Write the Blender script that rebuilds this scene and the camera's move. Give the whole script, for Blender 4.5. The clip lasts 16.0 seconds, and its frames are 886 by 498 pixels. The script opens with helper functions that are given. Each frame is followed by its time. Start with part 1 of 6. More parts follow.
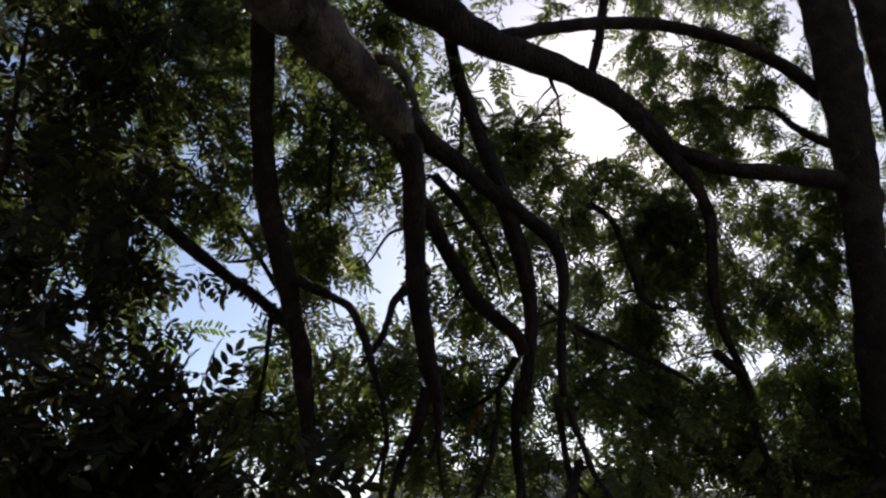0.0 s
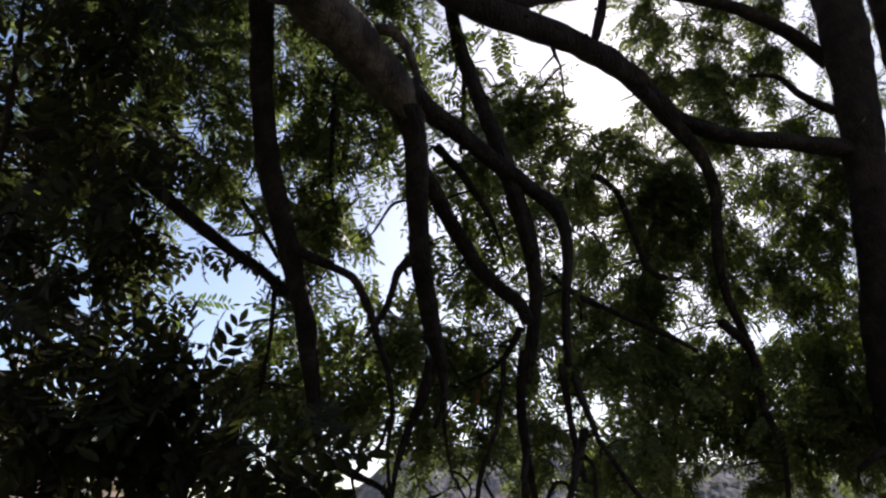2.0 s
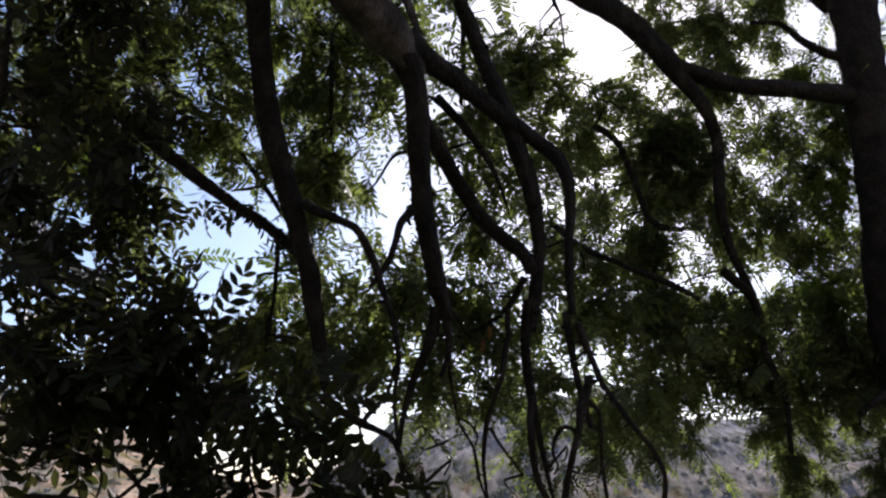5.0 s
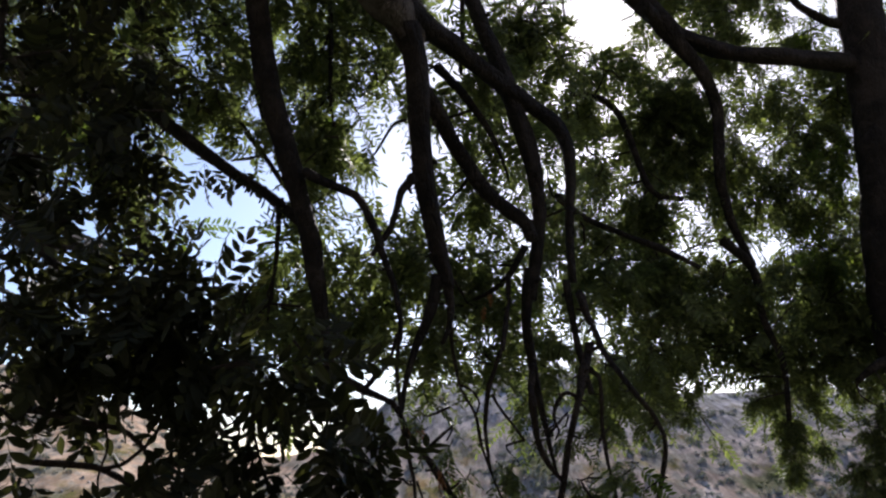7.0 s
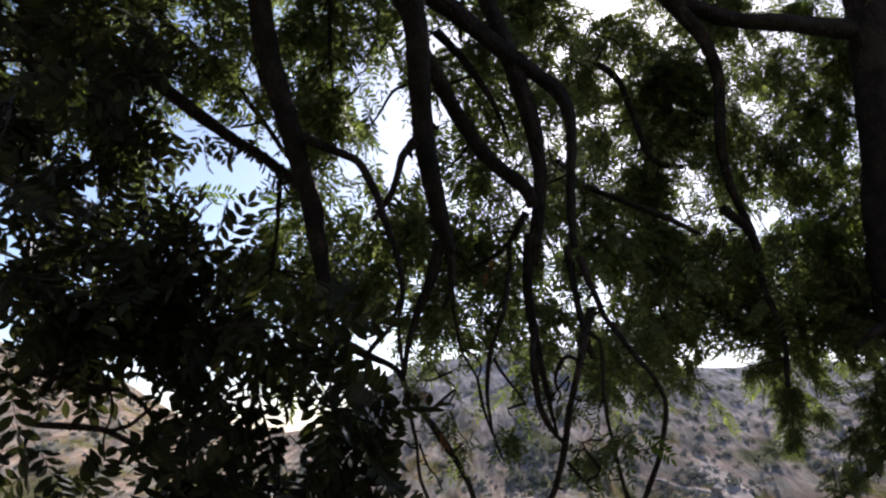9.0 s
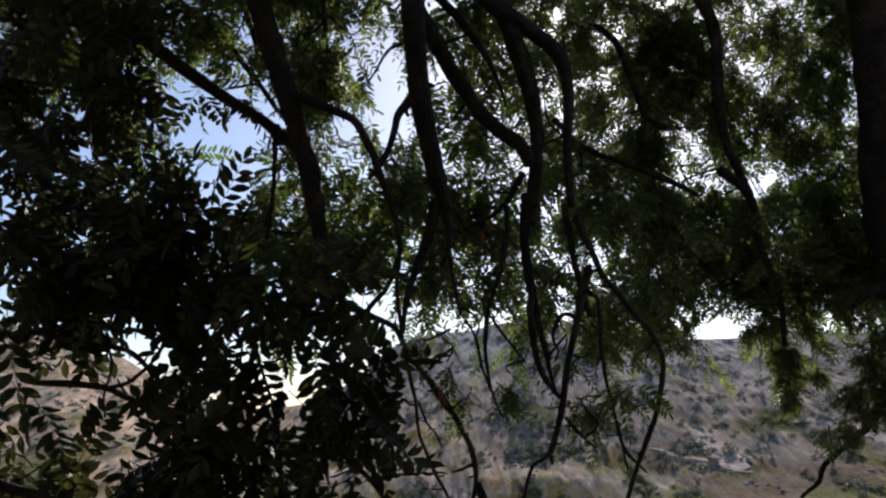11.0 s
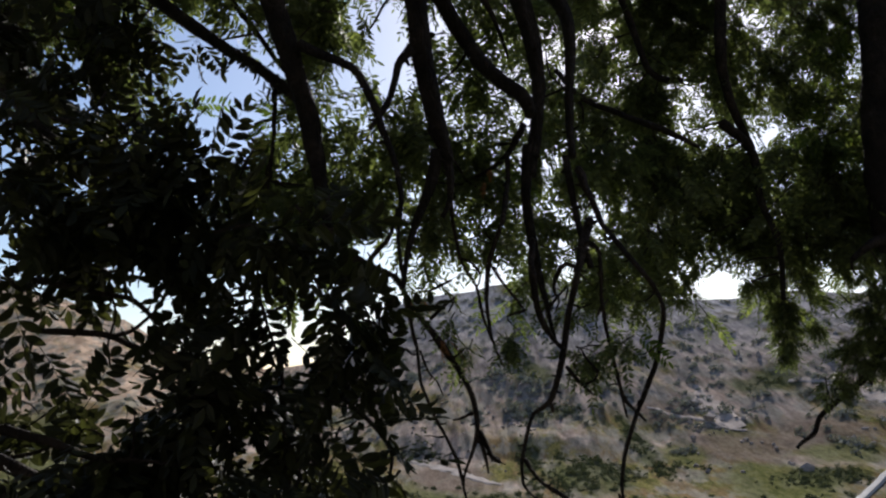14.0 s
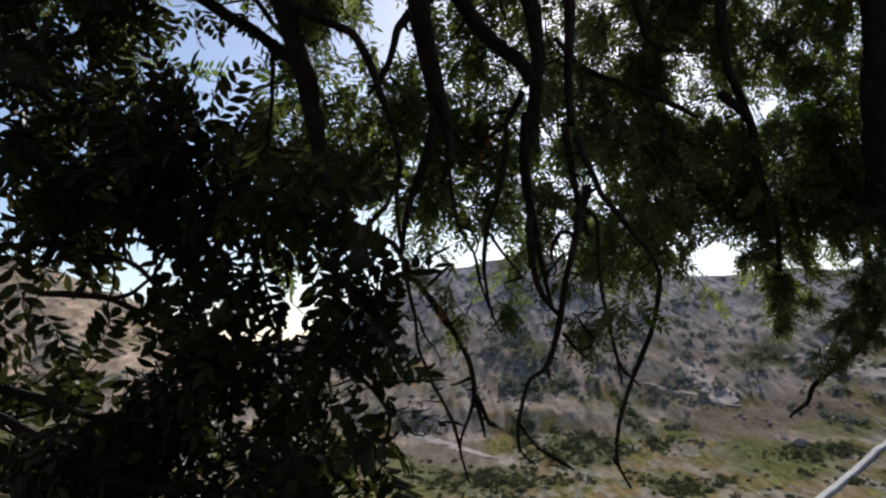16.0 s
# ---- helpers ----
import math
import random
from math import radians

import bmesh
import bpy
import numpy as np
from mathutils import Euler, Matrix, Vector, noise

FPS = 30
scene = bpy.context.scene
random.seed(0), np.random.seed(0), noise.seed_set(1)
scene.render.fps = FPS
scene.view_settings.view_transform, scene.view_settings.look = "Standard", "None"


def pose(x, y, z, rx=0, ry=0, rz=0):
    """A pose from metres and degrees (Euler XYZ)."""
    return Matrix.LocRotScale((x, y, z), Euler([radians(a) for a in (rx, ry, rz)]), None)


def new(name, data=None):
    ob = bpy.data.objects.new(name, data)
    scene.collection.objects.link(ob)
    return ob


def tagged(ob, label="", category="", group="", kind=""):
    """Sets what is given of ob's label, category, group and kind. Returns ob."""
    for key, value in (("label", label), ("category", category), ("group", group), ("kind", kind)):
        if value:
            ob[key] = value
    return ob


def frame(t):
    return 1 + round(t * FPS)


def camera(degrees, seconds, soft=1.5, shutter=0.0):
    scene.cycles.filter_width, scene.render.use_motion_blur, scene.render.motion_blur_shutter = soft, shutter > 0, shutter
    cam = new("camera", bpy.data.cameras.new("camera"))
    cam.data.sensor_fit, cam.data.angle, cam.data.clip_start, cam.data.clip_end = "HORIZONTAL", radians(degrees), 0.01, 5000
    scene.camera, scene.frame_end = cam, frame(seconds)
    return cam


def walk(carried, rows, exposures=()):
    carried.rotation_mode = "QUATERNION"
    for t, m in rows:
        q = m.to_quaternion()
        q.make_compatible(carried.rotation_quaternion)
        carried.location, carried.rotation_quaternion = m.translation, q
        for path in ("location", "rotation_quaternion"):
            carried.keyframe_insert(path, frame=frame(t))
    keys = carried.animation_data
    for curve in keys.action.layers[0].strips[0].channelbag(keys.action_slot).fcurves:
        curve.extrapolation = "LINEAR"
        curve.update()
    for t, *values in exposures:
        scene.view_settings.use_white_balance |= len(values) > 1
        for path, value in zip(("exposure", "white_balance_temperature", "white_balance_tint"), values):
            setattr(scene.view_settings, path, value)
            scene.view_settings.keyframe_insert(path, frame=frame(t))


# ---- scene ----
cam = camera(58, 16.0, soft=2.3)


def held(x, y, z, yaw, pitch, roll):
    return Matrix.Translation((x, y, z)) @ pose(0, 0, 0, 90 + pitch, 0, yaw) @ pose(0, 0, 0, 0, 0, roll)


walk(cam, [
    (0.0, held(0.044, -0.070, 1.850, 0.55, 21.58, 2.12)),
    (0.5, held(0.045, -0.068, 1.845, 0.67, 21.20, 2.02)),
    (1.0, held(0.046, -0.063, 1.840, 0.93, 20.74, 1.85)),
    (1.5, held(0.045, -0.056, 1.836, 0.90, 20.33, 1.64)),
    (2.0, held(0.045, -0.049, 1.830, 0.77, 19.96, 1.51)),
    (2.5, held(0.045, -0.046, 1.821, 0.78, 19.53, 1.36)),
    (3.0, held(0.041, -0.045, 1.812, 0.61, 19.14, 1.25)),
    (3.5, held(0.037, -0.043, 1.805, 0.83, 18.64, 0.95)),
    (4.0, held(0.037, -0.034, 1.799, 0.87, 18.17, 0.70)),
    (6.5, held(0.026, -0.030, 1.768, 0.54, 16.01, 0.26)),
    (7.0, held(0.023, -0.028, 1.760, 0.54, 15.55, 0.14)),
    (7.5, held(0.019, -0.028, 1.751, 0.50, 14.97, 0.17)),
    (8.0, held(0.016, -0.029, 1.741, 0.59, 14.56, 0.15)),
    (8.5, held(0.014, -0.026, 1.731, 0.46, 14.20, 0.07)),
    (9.0, held(0.013, -0.019, 1.719, 0.43, 13.90, -0.15)),
    (11.5, held(0.014, 0.001, 1.657, 0.34, 11.71, -0.83)),
    (12.0, held(0.017, 0.005, 1.651, 0.55, 11.39, -0.84)),
    (12.5, held(0.016, 0.004, 1.648, 0.32, 10.73, -0.79)),
    (13.0, held(0.012, 0.003, 1.643, 0.25, 10.29, -0.75)),
    (13.5, held(0.009, 0.003, 1.637, 0.17, 9.74, -0.78)),
    (14.0, held(0.004, 0.004, 1.630, 0.20, 9.29, -0.83)),
    (14.5, held(0.003, 0.007, 1.624, 0.22, 8.80, -0.80)),
    (15.0, held(0.002, 0.009, 1.615, 0.13, 8.40, -0.74)),
    (15.5, held(0.002, 0.008, 1.607, 0.06, 8.01, -0.62)),
    (16.0, held(0.000, 0.000, 1.600, -0.00, 7.50, -0.54)),
], exposures=[(0.0, 0.68, 6400, 17), (4.0, 1.08, 6200, 19), (9.0, 1.1, 6150, 19), (11.5, 0.64, 6250, 15), (16.0, 0.56, 6200, 14)])

# ---- light ----
SUN_TURN, SUN_RISE = 13.8, 30.8
world = bpy.data.worlds.new("sky")
scene.world = world
world.use_nodes = True
wn = world.node_tree.nodes
sky = wn.new("ShaderNodeTexSky")
sky.sky_type, sky.sun_disc = "NISHITA", False
sky.sun_elevation, sky.sun_rotation = radians(SUN_RISE), radians(SUN_TURN)
sky.altitude, sky.air_density, sky.dust_density = 600, 1.0, 1.0
sky.ozone_density = 1.6
wn["Background"].inputs[1].default_value = 0.08
world.node_tree.links.new(sky.outputs[0], wn["Background"].inputs[0])
sun = new("sun", bpy.data.lights.new("sun", "SUN"))
sun.data.energy, sun.data.angle, sun.data.color = 5.0, radians(0.5), (1.0, 0.95, 0.87)
sun.matrix_world = pose(0, 0, 30, 90 - SUN_RISE, 0, 180 - SUN_TURN)


# ---- materials ----
def material(name):
    m = bpy.data.materials.new(name)
    m.use_nodes = True
    n = m.node_tree.nodes
    return m, n, m.node_tree.links, n["Principled BSDF"]


def noise_node(n, links, scale, detail=6.0, rough=0.6, coords="Object", stretch=(1, 1, 1)):
    tc, mp, nz = n.new("ShaderNodeTexCoord"), n.new("ShaderNodeMapping"), n.new("ShaderNodeTexNoise")
    mp.inputs["Scale"].default_value = stretch
    nz.inputs["Scale"].default_value, nz.inputs["Detail"].default_value, nz.inputs["Roughness"].default_value = scale, detail, rough
    links.new(tc.outputs[coords], mp.inputs["Vector"])
    links.new(mp.outputs["Vector"], nz.inputs["Vector"])
    return nz


def ramp(n, links, source, *stops):
    r = n.new("ShaderNodeValToRGB")
    while len(r.color_ramp.elements) < len(stops):
        r.color_ramp.elements.new(0.5)
    for e, (p, c) in zip(r.color_ramp.elements, stops):
        e.position, e.color = p, (*c, 1)
    links.new(source, r.inputs[0])
    return r


def mix(n, links, how, factor, a, b):
    m = n.new("ShaderNodeMix")
    m.data_type, m.blend_type = "RGBA", how
    for socket, value in ((m.inputs[0], factor), (m.inputs[6], a), (m.inputs[7], b)):
        if hasattr(value, "default_value"):
            links.new(value, socket)
        elif isinstance(value, tuple):
            socket.default_value = (*value, 1)
        else:
            socket.default_value = value
    return m.outputs[2]


def bump(n, links, bsdf, source, strength, distance):
    b = n.new("ShaderNodeBump")
    b.inputs["Strength"].default_value, b.inputs["Distance"].default_value = strength, distance
    links.new(source, b.inputs["Height"])
    links.new(b.outputs[0], bsdf.inputs["Normal"])


def bark_material(name, dark, mid, pale):
    m, n, links, bsdf = material(name)
    coarse = noise_node(n, links, 9, 8, 0.65)
    fine = noise_node(n, links, 70, 6, 0.7)
    lichen = noise_node(n, links, 4, 3, 0.5)
    base = ramp(n, links, coarse.outputs[0], (0.32, dark), (0.5, mid), (0.68, pale)).outputs[0]
    spots = ramp(n, links, lichen.outputs[0], (0.56, (0, 0, 0)), (0.66, (0.5, 0.5, 0.5))).outputs[0]
    base = mix(n, links, "MIX", spots, base, tuple(1.2 * c for c in pale))
    base = mix(n, links, "MULTIPLY", 0.6, base, ramp(n, links, fine.outputs[0], (0.3, (0.45, 0.42, 0.4)), (0.65, (1, 1, 1))).outputs[0])
    links.new(base, bsdf.inputs["Base Color"])
    bsdf.inputs["Specular IOR Level"].default_value = 0.15
    bsdf.inputs["Roughness"].default_value = 0.85
    crack = n.new("ShaderNodeTexVoronoi")
    crack.feature, crack.inputs["Scale"].default_value = "DISTANCE_TO_EDGE", 38
    tc, mp = n.new("ShaderNodeTexCoord"), n.new("ShaderNodeMapping")
    mp.inputs["Scale"].default_value = (1, 1, 0.35)
    links.new(tc.outputs["Object"], mp.inputs["Vector"])
    links.new(mp.outputs["Vector"], crack.inputs["Vector"])
    deep_crack = ramp(n, links, crack.outputs["Distance"], (0.0, (0, 0, 0)), (0.16, (1, 1, 1))).outputs[0]
    both = n.new("ShaderNodeMath")
    both.operation = "MULTIPLY_ADD"
    links.new(deep_crack, both.inputs[0])
    both.inputs[1].default_value = 0.5
    links.new(fine.outputs[0], both.inputs[2])
    bump(n, links, bsdf, both.outputs[0], 1.0, 0.014)
    return m


# dark bark, deepened further to carry the shade on limbs and trunks
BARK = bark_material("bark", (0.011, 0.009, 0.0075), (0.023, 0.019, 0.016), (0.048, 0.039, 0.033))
# the same bark paled to imitate sun and glare on one bough
BARK_LIT = bark_material("lit_bark", (0.03, 0.024, 0.02), (0.075, 0.062, 0.054), (0.19, 0.165, 0.145))
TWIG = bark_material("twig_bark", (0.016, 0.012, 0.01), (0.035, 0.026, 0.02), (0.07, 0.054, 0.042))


def leaf_material(name, deep, bright, glow, through_share):
    m, n, links, bsdf = material(name)
    geo, nz = n.new("ShaderNodeNewGeometry"), noise_node(n, links, 2.2, 3, 0.5)
    vein = noise_node(n, links, 160, 3, 0.6)
    tone = ramp(n, links, geo.outputs["Random Per Island"], (0.0, deep), (0.8, bright), (1.0, glow)).outputs[0]
    tone = mix(n, links, "MULTIPLY", 0.5, tone, ramp(n, links, nz.outputs[0], (0.35, (0.6, 0.66, 0.6)), (0.65, (1, 1, 1))).outputs[0])
    tone = mix(n, links, "MULTIPLY", 0.35, tone, ramp(n, links, vein.outputs[0], (0.35, (0.6, 0.6, 0.5)), (0.6, (1, 1, 1))).outputs[0])
    links.new(tone, bsdf.inputs["Base Color"])
    bsdf.inputs["Roughness"].default_value = 0.55
    bsdf.inputs["Specular IOR Level"].default_value = 0.2
    lit, blend = n.new("ShaderNodeBsdfTranslucent"), n.new("ShaderNodeMixShader")
    links.new(mix(n, links, "MULTIPLY", 1.0, tone, (1.2, 1.25, 0.7)), lit.inputs["Color"])
    blend.inputs[0].default_value = through_share
    links.new(bsdf.outputs[0], blend.inputs[1])
    links.new(lit.outputs[0], blend.inputs[2])
    links.new(blend.outputs[0], n["Material Output"].inputs["Surface"])
    return m


LEAF = leaf_material("leaf", (0.073, 0.09, 0.042), (0.125, 0.15, 0.066), (0.21, 0.24, 0.088), 0.5)
# brighter copy of the ash leaf, with sunlight put into its colour
LEAF_SUNLIT = leaf_material("sunlit_leaf", (0.075, 0.11, 0.03), (0.12, 0.165, 0.04), (0.18, 0.23, 0.05), 0.6)
LEAF_DEAD = leaf_material("withered_leaf", (0.16, 0.07, 0.035), (0.26, 0.11, 0.05), (0.34, 0.17, 0.08), 0.4)
# dark green of the shrub, taken near black to carry its shade
LEAF_SHADED = leaf_material("shaded_broad_leaf", (0.02, 0.0215, 0.011), (0.031, 0.0325, 0.015), (0.062, 0.065, 0.024), 0.35)
SHRUB = leaf_material("scrub_leaf", (0.085, 0.096, 0.058), (0.125, 0.137, 0.08), (0.17, 0.175, 0.1), 0.1)
SHRUB.node_tree.nodes["Principled BSDF"].inputs["Roughness"].default_value = 1.0
SHRUB.node_tree.nodes["Principled BSDF"].inputs["Specular IOR Level"].default_value = 0.0


# ---- soil and plant cover of the valley: cover, x, y, half width, half depth ----
THICKET, GRASS, SOIL = "thicket", "grass", "soil"
COVER = (
    (THICKET, 57, 337, 17, 28),
    (THICKET, 89, 386, 5, 51),
    (GRASS, 126, 315, 23, 31),
    (GRASS, 130, 382, 10, 18),
    (THICKET, 136, 422, 7, 21),
    (THICKET, 178, 459, 24, 18),
    (GRASS, 50, 485, 13, 19),
    (GRASS, -13, 296, 14, 35),
    (THICKET, 14, 295, 18, 26),
    (SOIL, 130, 368, 25, 25),
    (SOIL, 169, 378, 24, 26),
    (SOIL, 2, 341, 16, 24),
    (GRASS, 166, 348, 18, 16),
    (THICKET, 36, 367, 5, 22),
    (GRASS, -194, 382, 23, 37),
    (GRASS, -163, 326, 22, 29),
    (THICKET, 145, 319, 15, 13),
    (THICKET, 79, 280, 11, 16),
    (SOIL, 114, 427, 14, 24),
    (GRASS, 104, 366, 9, 22),
    (THICKET, 52, 434, 17, 12),
)
COVER_TONE = {THICKET: ((0.04, 0.047, 0.02), (0.1, 0.108, 0.048)), GRASS: ((0.07, 0.078, 0.028), (0.135, 0.137, 0.052)), SOIL: ((0.105, 0.08, 0.062), (0.175, 0.136, 0.107))}


def earth_material():
    m, n, links, bsdf = material("mountain_earth")
    tc, sep = n.new("ShaderNodeTexCoord"), n.new("ShaderNodeSeparateXYZ")
    links.new(tc.outputs["Object"], sep.inputs[0])
    broad = noise_node(n, links, 0.03, 8, 0.6, stretch=(1, 0.5, 0.5))
    strata = noise_node(n, links, 0.07, 9, 0.72, stretch=(1, 0.4, 0.4))
    patch = noise_node(n, links, 0.11, 7, 0.7, stretch=(1, 0.4, 0.4))
    speck = noise_node(n, links, 0.4, 6, 0.75, stretch=(1, 0.4, 0.4))
    grit = noise_node(n, links, 1.2, 5, 0.75, stretch=(1, 0.4, 0.4))

    def share(low, high, source):
        r = n.new("ShaderNodeMapRange")
        r.inputs[1].default_value, r.inputs[2].default_value = low, high
        links.new(source, r.inputs[0])
        return r.outputs[0]

    warm = ramp(n, links, strata.outputs[0], (0.38, (0.21, 0.167, 0.14)), (0.5, (0.305, 0.25, 0.212)), (0.62, (0.395, 0.33, 0.283))).outputs[0]
    # cool grey stands in for distance haze, mixed into the rock with height
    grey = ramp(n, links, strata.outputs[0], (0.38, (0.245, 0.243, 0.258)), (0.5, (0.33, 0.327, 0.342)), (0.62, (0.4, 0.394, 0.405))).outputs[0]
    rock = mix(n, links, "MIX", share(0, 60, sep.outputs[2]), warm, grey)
    # warm sunlit look of the left mountain, painted in by x
    sunlit_tan = ramp(n, links, strata.outputs[0], (0.4, (0.26, 0.19, 0.138)), (0.5, (0.365, 0.275, 0.203)), (0.6, (0.46, 0.355, 0.27))).outputs[0]
    rock = mix(n, links, "MIX", share(-80, -140, sep.outputs[0]), rock, sunlit_tan)
    grass = ramp(n, links, speck.outputs[0], (0.43, (0.06, 0.068, 0.018)), (0.57, (0.17, 0.155, 0.045))).outputs[0]
    add = n.new("ShaderNodeMath")
    add.operation = "MULTIPLY_ADD"
    links.new(share(0, -46, sep.outputs[2]), add.inputs[0])
    add.inputs[1].default_value = 0.17
    links.new(broad.outputs[0], add.inputs[2])
    green = ramp(n, links, add.outputs[0], (0.53, (0, 0, 0)), (0.63, (0.9, 0.9, 0.9))).outputs[0]
    base = mix(n, links, "MIX", green, rock, grass)
    rust = ramp(n, links, strata.outputs[0], (0.47, (0, 0, 0)), (0.56, (0.75, 0.75, 0.75))).outputs[0]
    base = mix(n, links, "MIX", mix(n, links, "MULTIPLY", 1.0, rust, green), base, (0.2, 0.13, 0.075))
    scrub_mask = ramp(n, links, patch.outputs[0], (0.48, (0, 0, 0)), (0.55, (0.7, 0.7, 0.7))).outputs[0]
    scrub_tone = ramp(n, links, speck.outputs[0], (0.42, (0.18, 0.175, 0.152)), (0.6, (0.265, 0.257, 0.222))).outputs[0]
    base = mix(n, links, "MIX", scrub_mask, base, scrub_tone)
    streak = noise_node(n, links, 0.3, 5, 0.65, stretch=(1, 0.16, 0.16))
    base = mix(n, links, "MULTIPLY", 0.6, base, ramp(n, links, streak.outputs[0], (0.42, (0.5, 0.48, 0.46)), (0.5, (0.9, 0.88, 0.86)), (0.58, (1.2, 1.16, 1.1))).outputs[0])
    wander = n.new("ShaderNodeTexNoise")
    wander.inputs["Scale"].default_value, wander.inputs["Detail"].default_value = 0.09, 6
    links.new(tc.outputs["Object"], wander.inputs["Vector"])
    shift = n.new("ShaderNodeVectorMath")
    shift.operation = "MULTIPLY_ADD"
    links.new(wander.outputs["Color"], shift.inputs[0])
    shift.inputs[1].default_value = (14, 18, 0)
    links.new(tc.outputs["Object"], shift.inputs[2])
    tones = {k: ramp(n, links, speck.outputs[0], (0.42, a), (0.58, b)).outputs[0] for k, (a, b) in COVER_TONE.items()}
    for kind, x, y, wide, deep in COVER:
        place, length, inside = n.new("ShaderNodeMapping"), n.new("ShaderNodeVectorMath"), n.new("ShaderNodeMapRange")
        place.inputs["Location"].default_value = (-(x + 7) / wide, -(y + 9) / deep, 0)
        place.inputs["Scale"].default_value = (1 / wide, 1 / deep, 0)
        length.operation = "LENGTH"
        links.new(shift.outputs[0], place.inputs["Vector"])
        links.new(place.outputs[0], length.inputs[0])
        inside.inputs[1].default_value, inside.inputs[2].default_value = 1.2, 0.7
        inside.inputs[4].default_value = 0.8
        links.new(length.outputs["Value"], inside.inputs[0])
        base = mix(n, links, "MIX", inside.outputs[0], base, tones[kind])
    dots = ramp(n, links, speck.outputs[0], (0.55, (0, 0, 0)), (0.62, (0.4, 0.4, 0.4))).outputs[0]
    base = mix(n, links, "MIX", dots, base, (0.12, 0.118, 0.09))
    base = mix(n, links, "MULTIPLY", 0.4, base, ramp(n, links, grit.outputs[0], (0.4, (0.6, 0.58, 0.56)), (0.58, (1, 1, 1))).outputs[0])
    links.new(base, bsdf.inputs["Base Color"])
    bsdf.inputs["Roughness"].default_value = 0.95
    bsdf.inputs["Specular IOR Level"].default_value = 0.0
    bump(n, links, bsdf, grit.outputs[0], 0.6, 0.6)
    return m


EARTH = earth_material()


def shaded_ground_material():
    # grass and soil, with the canopy's shade put into the dark base colour
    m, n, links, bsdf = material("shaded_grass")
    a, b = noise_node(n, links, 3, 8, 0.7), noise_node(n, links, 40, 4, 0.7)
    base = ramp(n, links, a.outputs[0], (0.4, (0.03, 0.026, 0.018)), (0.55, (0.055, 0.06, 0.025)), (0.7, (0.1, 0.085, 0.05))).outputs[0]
    links.new(base, bsdf.inputs["Base Color"])
    bsdf.inputs["Roughness"].default_value = 0.95
    bump(n, links, bsdf, b.outputs[0], 0.8, 0.02)
    return m


SHADED_GROUND = shaded_ground_material()


def dust_material(name, a, b):
    m, n, links, bsdf = material(name)
    nz, fine = noise_node(n, links, 0.15, 6, 0.7), noise_node(n, links, 1.5, 4, 0.7)
    base = ramp(n, links, nz.outputs[0], (0.35, a), (0.65, b)).outputs[0]
    base = mix(n, links, "MULTIPLY", 0.4, base, ramp(n, links, fine.outputs[0], (0.35, (0.6, 0.58, 0.55)), (0.6, (1, 1, 1))).outputs[0])
    links.new(base, bsdf.inputs["Base Color"])
    bsdf.inputs["Specular IOR Level"].default_value = 0.0
    bsdf.inputs["Roughness"].default_value = 0.95
    bump(n, links, bsdf, fine.outputs[0], 0.5, 0.2)
    return m


DUST = dust_material("pale_dust", (0.3, 0.258, 0.225), (0.46, 0.4, 0.352))
STONE = dust_material("rubble_stone", (0.22, 0.2, 0.185), (0.4, 0.36, 0.325))
DRY = leaf_material("dry_scrub", (0.2, 0.203, 0.19), (0.265, 0.267, 0.25), (0.32, 0.32, 0.295), 0.1)
DRY.node_tree.nodes["Principled BSDF"].inputs["Roughness"].default_value = 1.0
DRY.node_tree.nodes["Principled BSDF"].inputs["Specular IOR Level"].default_value = 0.0
CONCRETE = dust_material("pale_concrete", (0.38, 0.37, 0.35), (0.5, 0.485, 0.46))


# ---- builders ----
def mesh_part(name, me, mat, parent=None, label="", smooth=True):
    if not me.materials:
        me.materials.append(mat)
    if smooth:
        me.polygons.foreach_set("use_smooth", [True] * len(me.polygons))
    ob = new(name, me)
    ob.parent = parent
    return tagged(ob, label)


def from_arrays(name, verts, faces):
    me = bpy.data.meshes.new(name)
    me.from_pydata(verts, [], faces)
    me.update()
    return me


def spline(points, step):
    """Points x, y, z, radius resampled along a Catmull-Rom curve."""
    p = np.array(points, float)
    p = np.vstack([2 * p[0] - p[1], p, 2 * p[-1] - p[-2]])
    out = []
    for a, b, c, d in zip(p, p[1:], p[2:], p[3:]):
        count = max(2, int(np.linalg.norm(c[:3] - b[:3]) / step))
        for s in np.arange(count) / count:
            out.append(0.5 * (2 * b + (c - a) * s + (2 * a - 5 * b + 4 * c - d) * s * s + (3 * b - a - 3 * c + d) * s ** 3))
    out.append(p[-2])
    return np.array(out)


